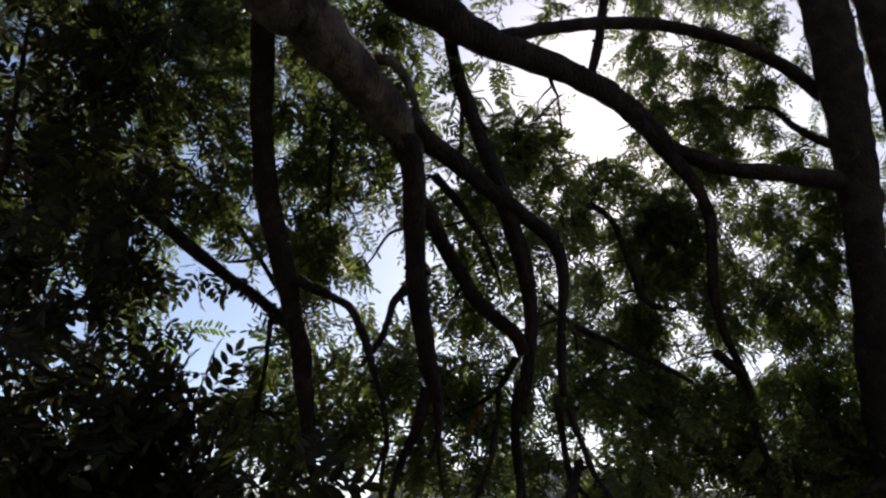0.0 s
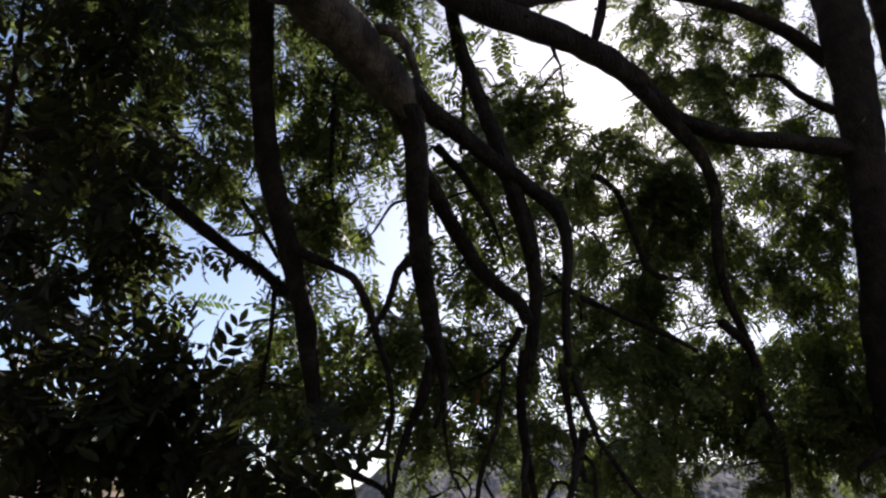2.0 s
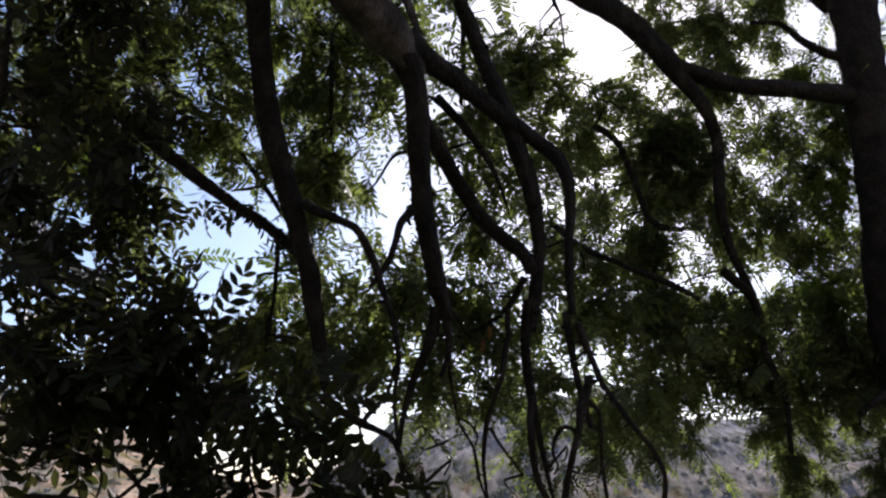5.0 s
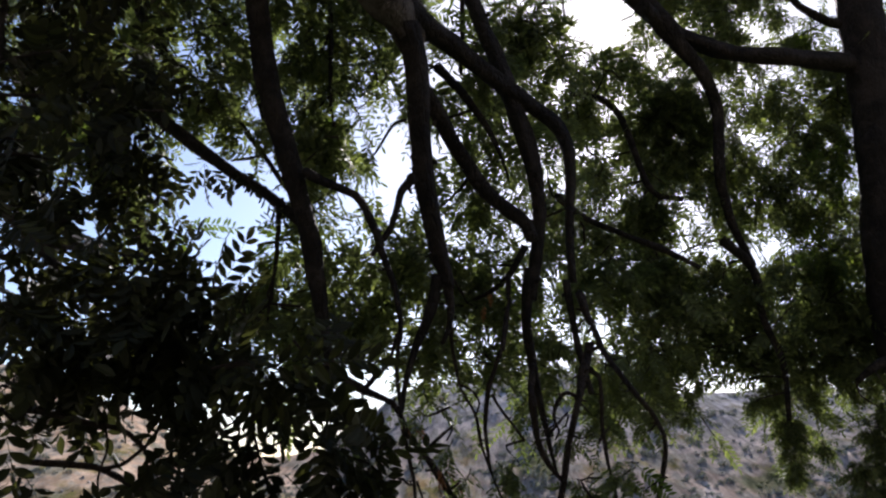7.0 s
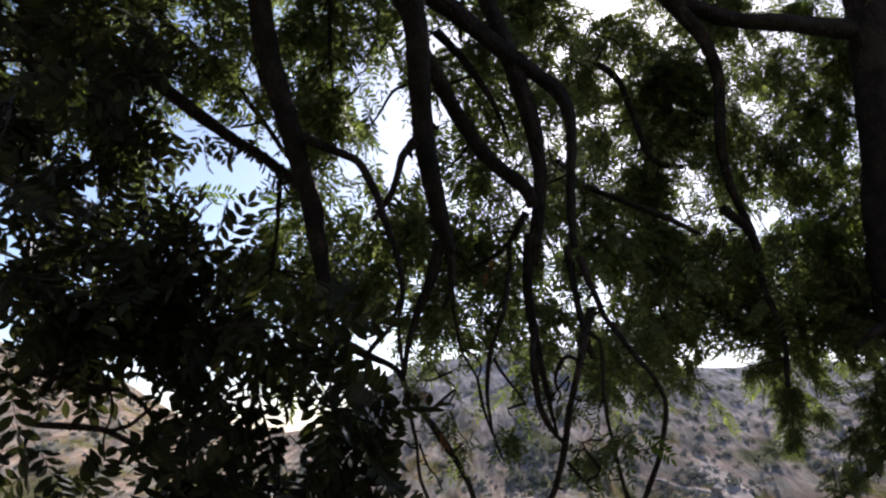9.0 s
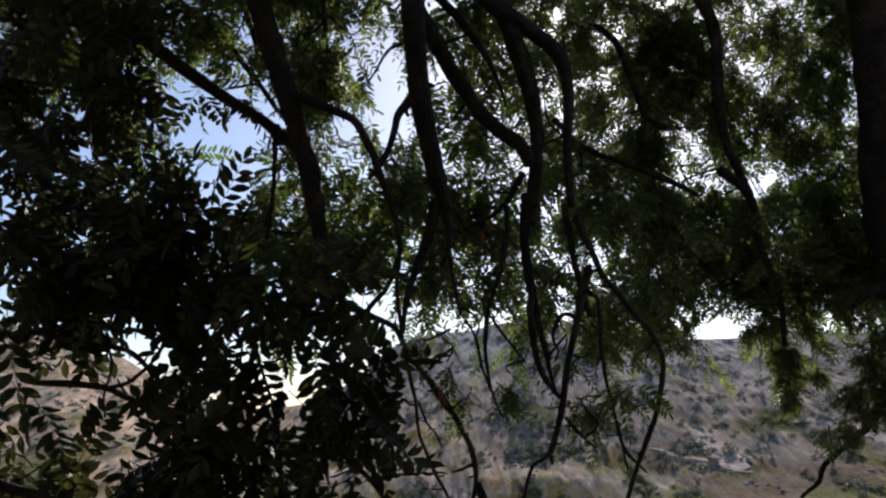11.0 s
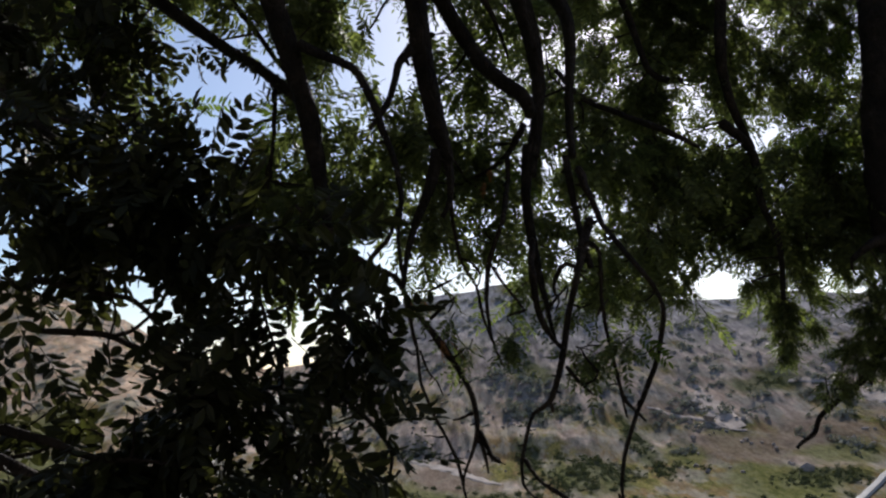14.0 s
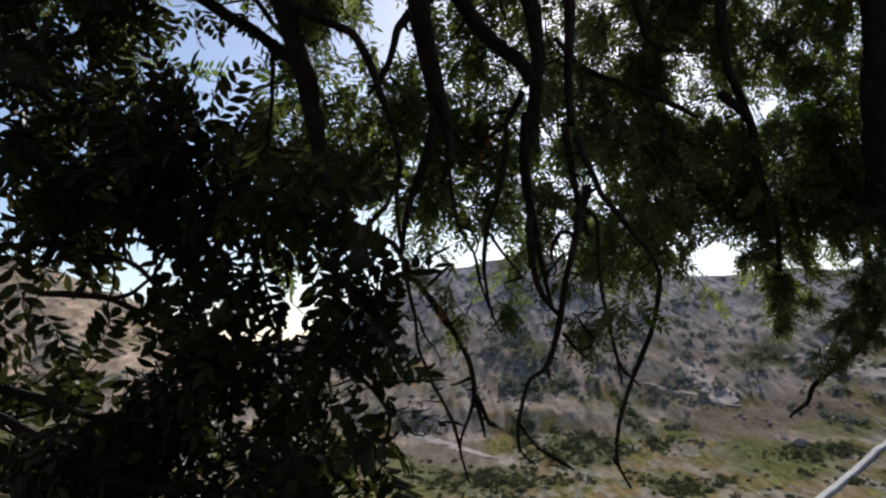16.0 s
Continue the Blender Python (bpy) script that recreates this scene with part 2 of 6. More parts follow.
def tube(points, sides, rough=0.12, step=0.03, seed=0):
    """A bent, knobbly stem through x, y, z, radius points, closed at both ends."""
    rnd = np.random.RandomState(seed)
    c = spline(points, step)
    along = np.gradient(c[:, :3], axis=0)
    along /= np.linalg.norm(along, axis=1)[:, None] + 1e-9
    side = np.cross(along, (0.31, 0.83, 0.46))
    side /= np.linalg.norm(side, axis=1)[:, None] + 1e-9
    other = np.cross(along, side)
    turn = np.linspace(0, 2 * math.pi, sides, endpoint=False)
    wob = 1 + rough * rnd.standard_normal((len(c), 1)) * 0.6 + rough * 0.7 * rnd.standard_normal((len(c), sides))
    if len(c) > 6:
        for _ in range(2):
            wob[1:-1] = (wob[:-2] + wob[1:-1] + wob[2:]) / 3
    ridge = 1 + rough * 0.8 * np.sin(turn * 3 + rnd.uniform(0, 6))[None]
    rad = np.maximum(c[:, 3:4], 0.0008) * wob * ridge
    ring = c[:, None, :3] + rad[..., None] * (np.cos(turn)[None, :, None] * side[:, None] + np.sin(turn)[None, :, None] * other[:, None])
    verts = [tuple(v) for v in ring.reshape(-1, 3)]
    faces = []
    for i in range(len(c) - 1):
        for j in range(sides):
            k = (j + 1) % sides
            faces.append((i * sides + j, i * sides + k, (i + 1) * sides + k, (i + 1) * sides + j))
    faces.append(tuple(range(sides))[::-1])
    faces.append(tuple((len(c) - 1) * sides + j for j in range(sides)))
    return verts, faces


STEMS = []


def stem(tree, name, *points, mat=None, rough=0.12, label="", knots=0):
    """One limb, branch or twig of a tree, as a mesh of its own."""
    seed = len(STEMS) + 11
    thick = max(p[3] for p in points)
    sides = 14 if thick > 0.035 else 9 if thick > 0.012 else 6
    rnd = np.random.RandomState(seed + 500)
    dense = spline(points, 0.06 if thick > 0.02 else 0.04)
    sway = np.cumsum(rnd.standard_normal((len(dense), 3)), axis=0) * 0.0016
    sway -= np.linspace(0, 1, len(dense))[:, None] * sway[-1]
    dense[:, :3] += sway
    verts, faces = tube(dense, sides, rough, 0.02 if thick < 0.05 else 0.035, seed)
    for _ in range(knots):
        c = dense[rnd.randint(1, len(dense) - 1)]
        way = rnd.standard_normal(3) * (1, 1, 0.5)
        way /= np.linalg.norm(way)
        length = rnd.uniform(0.4, 1.0) * min(c[3], 0.012) + 0.012
        thin = min(c[3] * 0.55, 0.012)
        v, f = tube([(*c[:3], thin), (*(c[:3] + way * (c[3] + length * 0.5)), thin * 0.7), (*(c[:3] + way * (c[3] + length)), thin * 0.4)], 6, 0.15, 0.02, seed + 7)
        faces += [tuple(i + len(verts) for i in face) for face in f]
        verts += v
    STEMS.append((tree, dense))
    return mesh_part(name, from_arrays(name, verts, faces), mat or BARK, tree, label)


def leaf_shape(pairs, length, leaflet, width, droop, seed, full=False):
    """A pinnate leaf along +x: a thin stalk and paired, folded leaflets with one at the tip."""
    rnd = np.random.RandomState(seed)
    verts, faces = [], []

    def blade(root, way, out, size):
        way, out = way / np.linalg.norm(way), out / np.linalg.norm(out)
        up = np.cross(way, out)
        w = size * width
        first = len(verts)
        if full:
            outline = ((0, 0, 0), (0.16, 0.26, 0.06), (0.4, 0.5, 0.12), (0.68, 0.45, 0.1), (0.88, 0.22, -0.02), (1, 0, -0.14),
                       (0.88, -0.22, -0.02), (0.68, -0.45, 0.1), (0.4, -0.5, 0.12), (0.16, -0.26, 0.06), (0.3, 0, -0.03), (0.7, 0, -0.05))
            ring = ((0, 1, 10), (1, 2, 10), (2, 3, 11, 10), (3, 4, 11), (4, 5, 11), (5, 6, 11), (6, 7, 11), (7, 8, 10, 11), (8, 9, 10), (9, 0, 10))
        else:
            outline = ((0, 0, 0), (0.2, 0.34, 0.08), (0.5, 0.5, 0.1), (0.8, 0.36, 0.04), (1, 0, -0.12), (0.8, -0.36, 0.04), (0.5, -0.5, 0.1), (0.2, -0.34, 0.08))
            ring = ((0, 1, 2, 3, 4), (0, 4, 5, 6, 7))
        for a, b, c in outline:
            verts.append(tuple(root + way * a * size + out * b * w + up * c * w))
        for face in ring:
            faces.append(tuple(first + i for i in face))

    def at(s):
        return np.array([length * s, 0, -droop * length * s * s])

    thick = 0.0011
    for s in np.linspace(0, 1, 3):
        for a in (0, 2.1, 4.2):
            verts.append(tuple(at(s) + thick * (1.2 - 0.6 * s) * np.array([0, math.cos(a), math.sin(a)])))
    for i in range(2):
        for j in range(3):
            k = (j + 1) % 3
            faces.append((i * 3 + j, i * 3 + k, i * 3 + 3 + k, i * 3 + 3 + j))
    for i in range(pairs):
        s = 0.24 + 0.7 * i / max(1, pairs - 1)
        size = leaflet * (0.8 + 0.3 * math.sin(math.pi * (i + 0.7) / pairs)) * rnd.uniform(0.88, 1.1)
        for sign in (-1, 1):
            way = np.array([0.62 + rnd.uniform(-0.15, 0.15), sign, -0.28 + rnd.uniform(-0.3, 0.25)])
            blade(at(s + rnd.uniform(-0.02, 0.02)), way, np.array([sign * 1.0, -0.62, rnd.uniform(-0.3, 0.3)]), size)
    blade(at(1.0), np.array([1, rnd.uniform(-0.2, 0.2), -0.5]), np.array([0.1, 1, 0.1]), leaflet)
    return np.array(verts), faces


LEAVES = [leaf_shape(8 + i % 2, 0.15 + 0.012 * i, 0.041, 0.33, 0.15 + 0.12 * i, 40 + i) for i in range(6)]
BROAD = [leaf_shape(6, 0.15 + 0.012 * i, 0.053, 0.4, 0.12 + 0.1 * i, 60 + i, True) for i in range(5)]


def leaf_pose(rnd, place, way, size):
    """A leaf that leaves its twig at place along way, its face turned up more or less."""
    x = Vector(way).normalized()
    z = Vector((rnd.normal(0, 0.7), rnd.normal(0, 0.7), 0.8))
    y = z.cross(x).normalized()
    z = x.cross(y)
    m = Matrix((x, y, z)).transposed().to_4x4()
    return Matrix.Translation(place) @ m @ Matrix.Scale(size, 4)


class Crown:
    """The leaves and fine twigs of one tree."""

    def __init__(self, tree, shapes, mat, seed):
        self.tree, self.shapes, self.mat = tree, shapes, mat
        self.rnd = np.random.RandomState(seed)
        self.poses, self.twigs, self.openings = [], [], []
        self.table = None

    def opening(self, x, y, z, wide, tall, deep=1.1):
        """A gap in the crown: sprays within it are left out."""
        self.openings.append((np.array([x, y, z]), np.array([wide, deep, tall])))

    def bare(self, place):
        if not self.openings:
            return False
        if self.table is None or len(self.table[0]) != len(self.openings):
            self.table = np.array([c for c, _ in self.openings]), np.array([r for _, r in self.openings])
        return bool(((((place - self.table[0]) / self.table[1]) ** 2).sum(axis=1) < 1).any())

    def clump(self, x, y, z, wide, tall, deep, count, size=1.0, hang=0.45):
        """A mass of count leaves on sprays, within wide, deep and tall of x, y, z."""
        rnd = self.rnd
        made, centre = 0, np.array([x, y, z])
        knots = rnd.standard_normal((max(1, round(count / 16)), 3))
        knots *= rnd.uniform(0, 1, (len(knots), 1)) ** 0.4 / np.linalg.norm(knots, axis=1)[:, None]
        while made < count:
            start = centre + knots[rnd.randint(len(knots))] * (wide, deep, tall) + rnd.normal(0, 0.28, 3) * min(wide, tall)
            way = np.array([rnd.normal(0, 0.75), rnd.normal(0, 0.6), -rnd.uniform(hang - 0.6, hang + 0.6)])
            way /= np.linalg.norm(way)
            length = min(0.24, 0.8 * wide + 0.05) * rnd.uniform(0.5, 1.0) * size
            bend = rnd.normal(0, 0.2, 3) * length
            a, b, c = start - way * length * 0.6, start + bend, start + way * length * 0.4
            if not (self.bare(a) or self.bare(c)):
                self.twigs.append([(*a, 0.0034 * size), (*b, 0.0026 * size), (*c, 0.0014 * size)])
            side = np.cross(way, rnd.standard_normal(3))
            side /= np.linalg.norm(side)
            for k, s in enumerate((0.12, 0.3, 0.48, 0.64, 0.78, 0.9, 1.0)):
                if made >= count:
                    break
                place = a * (1 - s) ** 2 + 2 * b * s * (1 - s) + c * s * s
                out = way * (0.45 + 0.5 * s) + side * (1 if k % 2 else -1) * (1 - 0.75 * s * s) + rnd.normal(0, 0.3, 3) + (0, 0, -hang * 0.6)
                m = leaf_pose(rnd, place, out, size * rnd.uniform(0.75, 1.12))
                made += 1
                if not any(self.bare(np.array(m @ Vector((u, 0, -0.01)))) for u in (0.04, 0.11, 0.17)):
                    self.poses.append(m)
        near = None
        for tree, line in STEMS:
            if tree is self.tree:
                d = np.linalg.norm(line[:, :3] - centre, axis=1)
                i = int(d.argmin())
                if d[i] < 0.42 and (near is None or d[i] < near[0]):
                    near = (d[i], line[i])
        if near is not None and count > 5:
            p = near[1][:3]
            mid = (p + centre) / 2 + rnd.normal(0, 0.04, 3)
            if not (self.bare(mid) or self.bare(centre) or self.bare((mid + p) / 2)):
                self.twigs.append([(*p, 0.006), (*mid, 0.0045), (*centre, 0.003)])

    def leaf(self, x, y, z, dx, dy, dz, size=1.0):
        """One leaf that can be told apart, from its foot along dx, dy, dz."""
        self.poses.append(leaf_pose(self.rnd, (x, y, z), (dx, dy, dz), size))

    def build(self, single=0):
        """single: how many leaves, the nearest to the terrace edge, are meshes of their own."""
        verts, faces = [], []
        for i, t in enumerate(self.twigs):
            v, f = tube(t, 4, 0.1, 0.07, i)
            faces += [tuple(k + len(verts) for k in face) for face in f]
            verts += v
        tagged(mesh_part("brushwood", from_arrays("brushwood", verts, faces), TWIG, self.tree), "thin dark brown twigs", kind="stuff")
        order = sorted(range(len(self.poses)), key=lambda i: self.poses[i].translation.y)
        shared = []
        for k, (v, f) in enumerate(self.shapes):
            shared.append(from_arrays("leaf", [tuple(p) for p in v], f))
        for i in order[:single]:
            ob = mesh_part("leaf", shared[i % len(shared)], self.mat, self.tree, smooth=False)
            ob.matrix_basis = self.poses[i]
        rest = order[single:]
        if not rest:
            return
        vs, loops, starts, base = [], [], [], 0
        sizes = []
        flat = [np.concatenate([np.array(f) for f in faces_]) for _, faces_ in self.shapes]
        counts = [np.array([len(f) for f in faces_]) for _, faces_ in self.shapes]
        for i in rest:
            k = i % len(self.shapes)
            m = np.array(self.poses[i])
            v = self.shapes[k][0] @ m[:3, :3].T + m[:3, 3]
            vs.append(v)
            loops.append(flat[k] + base)
            sizes.append(counts[k])
            base += len(v)
        v, loop, size = np.concatenate(vs), np.concatenate(loops), np.concatenate(sizes)
        me = bpy.data.meshes.new("foliage")
        me.vertices.add(len(v))
        me.vertices.foreach_set("co", v.ravel())
        me.loops.add(len(loop))
        me.loops.foreach_set("vertex_index", loop.astype(np.int32))
        me.polygons.add(len(size))
        me.polygons.foreach_set("loop_start", np.concatenate([[0], np.cumsum(size)[:-1]]).astype(np.int32))
        me.update(calc_edges=True)
        tagged(mesh_part("foliage", me, self.mat, self.tree, smooth=False), "pinnate green leaves in drooping sprays", kind="stuff")


def thing(name, place, label, category, **tags):
    ob = new(name)
    ob.location = place
    ob.empty_display_size = 0.2
    return tagged(ob, label, category, **tags)


# ---- valley and mountains ----
SKYLINE_TURN = (-180, -60, -40, -31, -28.5, -26, -24.6, -23.2, -22, -20.4, -18, -15, -12, -9, -6.8, -5.6, -4.3, -2.7, 0, 1.8, 3.2, 4.6, 5.6, 7.2, 9.5, 12.5, 15.7, 18, 20, 21.6, 24, 27, 32, 45, 70, 180)
SKYLINE_RISE = (0.05, 0.13, 0.14, 0.122, 0.111, 0.103, 0.092, 0.078, 0.077, 0.06, 0.035, 0.02, 0.018, 0.025, 0.05, 0.066, 0.088, 0.101, 0.109, 0.112, 0.119, 0.121, 0.131, 0.127, 0.116, 0.1, 0.093, 0.092, 0.092, 0.099, 0.096, 0.092, 0.1, 0.13, 0.1, 0.05)
FALL_FAR = (0, 5, 14, 45, 120, 190, 260, 335, 420, 475, 525, 620)
FALL_RISE = (0.0, 0.0, -0.16, -0.27, -0.26, -0.215, -0.172, -0.118, -0.058, -0.018, 0.012, 0.058)


def ramped(value, low, high):
    return min(1.0, max(0.0, (value - low) / (high - low)))


def ground_height(x, y):
    far = math.hypot(x, y)
    turn = math.degrees(math.atan2(x, y))
    top = float(np.interp(turn, SKYLINE_TURN, SKYLINE_RISE))
    if far <= 620:
        rise = float(np.interp(far, FALL_FAR, FALL_RISE))
        if rise > -0.06:
            rise = -0.06 + (rise + 0.06) * (top + 0.03) / 0.118
    elif far < 710:
        rise = top - 0.03 * (1 - (far - 620) / 90)
    else:
        rise = top * (1 - 0.75 * min(1, (far - 710) / 800))
    height = rise * far
    # unseen hillside added behind the terrace to block sky and bounce sunlight
    behind = ramped(abs(turn), 80, 120)
    climb = ramped(far, 5, 13) * (0.62 if far < 160 else 0.62 * 160 / far + 0.2 * (1 - 160 / far))
    height = height * (1 - behind) + behind * climb * far
    if far < 8:
        return height
    steep = ramped(far, 310, 430)
    calm = (0.12 + 0.88 * steep) * ramped(far, 8, 60)
    fade = 1.0 - 0.7 * ramped(far, 590, 690)
    small = noise.fractal((x / 9, y / 40, 8.4), 0.8, 2.1, 4)
    height += calm * (0.8 - 0.5 * ramped(far, 480, 560)) * small
    if far > 200:
        spurs = noise.ridged_multi_fractal((x / 60, y / 190, 3.1), 0.9, 2.1, 5, 1.0, 2.0) - 1.1
        gully = noise.ridged_multi_fractal((x / 16, y / 75, 6.2), 0.8, 2.2, 4, 1.0, 2.0) - 1.1
        height += calm * fade * (3.6 * spurs + 1.1 * gully)
        # a cliff band with rock columns under the peak
        cliff = math.exp(-((turn - 3.0) / 8.5) ** 4) * ramped(far, 372, 392) * (1 - ramped(far, 420, 520))
        columns = noise.ridged_multi_fractal((x / 5, y / 60, 2.2), 0.8, 2.2, 3, 1.0, 2.0) - 1.0
        height += cliff * (5 + 1.6 * columns)
    return height


def terrain():
    turns = [*np.arange(-180, -36, 4.0), *np.arange(-36, 36.01, 0.2), *np.arange(40, 180, 4.0)]
    fars = [0.0]
    step = 1.5
    while fars[-1] < 4200:
        step = max(1.5, fars[-1] * (0.0044 if 255 < fars[-1] < 730 else 0.012 if 150 < fars[-1] < 1000 else 0.05))
        fars.append(fars[-1] + step)
    verts = [(0, 0, 0)]
    for far in fars[1:]:
        for turn in turns:
            x, y = far * math.sin(radians(turn)), far * math.cos(radians(turn))
            verts.append((x, y, ground_height(x, y)))
    n, faces = len(turns), []
    for j in range(n):
        faces.append((0, 1 + (j + 1) % n, 1 + j))
    for i in range(len(fars) - 2):
        a, b = 1 + i * n, 1 + (i + 1) * n
        for j in range(n):
            k = (j + 1) % n
            faces.append((a + j, a + k, b + k, b + j))
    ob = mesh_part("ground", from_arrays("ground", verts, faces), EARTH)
    ob.data.materials.append(SHADED_GROUND)
    # unseen ground near the terrace; the dark radius limits light bounced upwards
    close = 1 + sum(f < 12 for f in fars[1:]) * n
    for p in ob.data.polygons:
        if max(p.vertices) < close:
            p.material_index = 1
    tagged(ob, "dry rocky mountainside and scrubby grass valley", "ground", kind="structure")


terrain()


def strip(name, label, mat, width, *line, lift=0.5, ragged=0.45):
    """A track or clearing laid over the ground along x, y points, with a thickness of its own."""
    c = spline([(x, y, 0, w) for x, y, w in line], 2.5)
    along = np.gradient(c[:, :2], axis=0)
    along /= np.linalg.norm(along, axis=1)[:, None] + 1e-9
    rnd = np.random.RandomState(len(line))
    verts, faces = [], []
    for p, a in zip(c, along):
        for s in np.linspace(-1, 1, 9):
            w = width * p[3] * s * (1 + ragged * rnd.standard_normal() * (abs(s) == 1))
            x, y = p[0] - a[1] * w, p[1] + a[0] * w
            verts.append((x, y, ground_height(x, y) + lift * (-0.3 if abs(s) == 1 else 1)))
    for i in range(len(c) - 1):
        for j in range(8):
            faces.append((i * 9 + j, i * 9 + j + 1, i * 9 + j + 10, i * 9 + j + 9))
    ob = mesh_part(name, from_arrays(name, verts, faces), mat)
    tagged(ob, label, name.split("_")[-1], kind="structure")

strip("scree_run", "pale scree fan running down a gully", DUST, 4.6, (142, 465, 0.3), (139.5, 448, 0.7), (139, 430, 1.1), (140, 412, 1.5), (140, 396, 1.0), lift=0.45)
strip("earth_ridge", "pale eroded earth ridge across the slope", DUST, 1.4, (107, 439, 0.4), (114.5, 427.5, 1.0), (123.5, 415, 0.9), (132.5, 403, 1.0), (142.5, 391.5, 0.4), lift=0.4)
strip("bare_field", "pale bare earth field on the far slope", DUST, 5, (191.5, 456, 0.3), (201, 446, 0.7), (208, 429, 1.3), (215.5, 415, 1.8), (222.5, 401.5, 2.0), lift=0.5)
strip("scree_apron", "pale rubble apron under the cliff", STONE, 2.2, (-22.5, 370.5, 0.4), (-9.5, 362.5, 1.1), (3, 351, 1.4), (14.5, 336, 1.1), (21, 329.5, 0.4), lift=0.25)
strip("concrete_road", "pale concrete road along the lower slope", CONCRETE, 1.5, (84, 214, 1.00), (110.5, 248, 1.00), (127.5, 269, 1.00), (148, 293.5, 1.00), (168.5, 316, 1.00), (195, 342, 1.00), lift=1.0, ragged=0.04)
strip("valley_road", "pale concrete road in the valley beside the field", CONCRETE, 1.6, (-137, 290, 1.00), (-122.5, 288, 1.00), (-107, 284, 1.00), (-93.5, 279.5, 1.00), lift=0.7, ragged=0.04)


# ---- great ash tree over the terrace ----
tree = thing("tree", (-1.0, -1.9, 0.0), "large spreading ash tree with drooping limbs and pinnate leaves", "tree")
tree.location = (0, 0, 0)
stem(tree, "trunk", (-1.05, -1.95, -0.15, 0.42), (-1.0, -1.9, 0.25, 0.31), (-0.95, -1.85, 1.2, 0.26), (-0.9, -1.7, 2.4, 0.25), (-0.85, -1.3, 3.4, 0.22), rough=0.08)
stem(tree, 'bough', (-0.850, -1.350, 3.300, 0.1700), (-0.850, -0.400, 4.050, 0.1300), (-0.750, 0.600, 4.100, 0.1100), (-0.616, 1.900, 3.626, 0.1015), (-0.507, 2.200, 3.621, 0.1016), (-0.379, 2.400, 3.564, 0.0902), (-0.274, 2.550, 3.512, 0.0838), (-0.165, 2.700, 3.442, 0.0725), (-0.126, 2.720, 3.349, 0.0583), mat=BARK_LIT, knots=9, rough=0.1)
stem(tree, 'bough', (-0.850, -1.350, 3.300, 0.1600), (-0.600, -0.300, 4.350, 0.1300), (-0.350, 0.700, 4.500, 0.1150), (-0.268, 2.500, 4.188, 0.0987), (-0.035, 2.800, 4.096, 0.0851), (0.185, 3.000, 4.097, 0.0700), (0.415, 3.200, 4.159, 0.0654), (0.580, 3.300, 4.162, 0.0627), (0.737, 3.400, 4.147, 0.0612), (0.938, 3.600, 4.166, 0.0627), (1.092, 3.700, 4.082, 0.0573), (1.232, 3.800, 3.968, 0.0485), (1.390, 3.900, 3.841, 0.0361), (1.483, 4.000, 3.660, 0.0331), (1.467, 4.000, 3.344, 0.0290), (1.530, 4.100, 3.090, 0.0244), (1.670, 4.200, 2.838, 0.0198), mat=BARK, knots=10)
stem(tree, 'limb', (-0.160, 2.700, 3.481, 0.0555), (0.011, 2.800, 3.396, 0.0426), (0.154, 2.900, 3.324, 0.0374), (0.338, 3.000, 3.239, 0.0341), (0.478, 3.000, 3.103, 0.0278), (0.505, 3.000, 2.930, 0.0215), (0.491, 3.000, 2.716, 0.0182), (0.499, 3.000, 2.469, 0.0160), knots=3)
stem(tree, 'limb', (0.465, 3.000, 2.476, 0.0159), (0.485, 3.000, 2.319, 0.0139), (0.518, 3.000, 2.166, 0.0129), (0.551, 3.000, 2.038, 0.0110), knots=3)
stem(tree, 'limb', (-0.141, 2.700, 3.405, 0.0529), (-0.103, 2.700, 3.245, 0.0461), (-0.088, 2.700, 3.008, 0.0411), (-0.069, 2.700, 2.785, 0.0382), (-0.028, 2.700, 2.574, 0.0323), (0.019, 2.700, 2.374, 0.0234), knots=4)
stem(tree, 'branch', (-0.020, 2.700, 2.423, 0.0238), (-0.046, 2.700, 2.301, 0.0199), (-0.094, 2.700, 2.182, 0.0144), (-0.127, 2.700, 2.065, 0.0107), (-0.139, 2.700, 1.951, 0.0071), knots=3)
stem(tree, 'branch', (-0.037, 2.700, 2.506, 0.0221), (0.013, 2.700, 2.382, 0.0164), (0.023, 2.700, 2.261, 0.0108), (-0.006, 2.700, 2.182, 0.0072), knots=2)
stem(tree, 'branch', (-0.353, 2.750, 3.760, 0.0156), (-0.309, 2.750, 3.806, 0.0225), (-0.233, 2.750, 3.798, 0.0246), (-0.163, 2.750, 3.725, 0.0221), (-0.115, 2.750, 3.591, 0.0151), (-0.078, 2.750, 3.474, 0.0085), mat=BARK_LIT, knots=2)
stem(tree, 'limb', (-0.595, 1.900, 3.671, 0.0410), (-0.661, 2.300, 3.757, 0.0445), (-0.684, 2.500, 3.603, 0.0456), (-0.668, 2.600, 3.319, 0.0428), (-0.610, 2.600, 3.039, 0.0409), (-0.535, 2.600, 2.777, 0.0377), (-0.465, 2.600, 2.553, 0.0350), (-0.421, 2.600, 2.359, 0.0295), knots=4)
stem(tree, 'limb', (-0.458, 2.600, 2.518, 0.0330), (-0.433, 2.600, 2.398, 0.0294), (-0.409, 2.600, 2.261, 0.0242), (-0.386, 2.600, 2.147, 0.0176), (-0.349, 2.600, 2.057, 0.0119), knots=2)
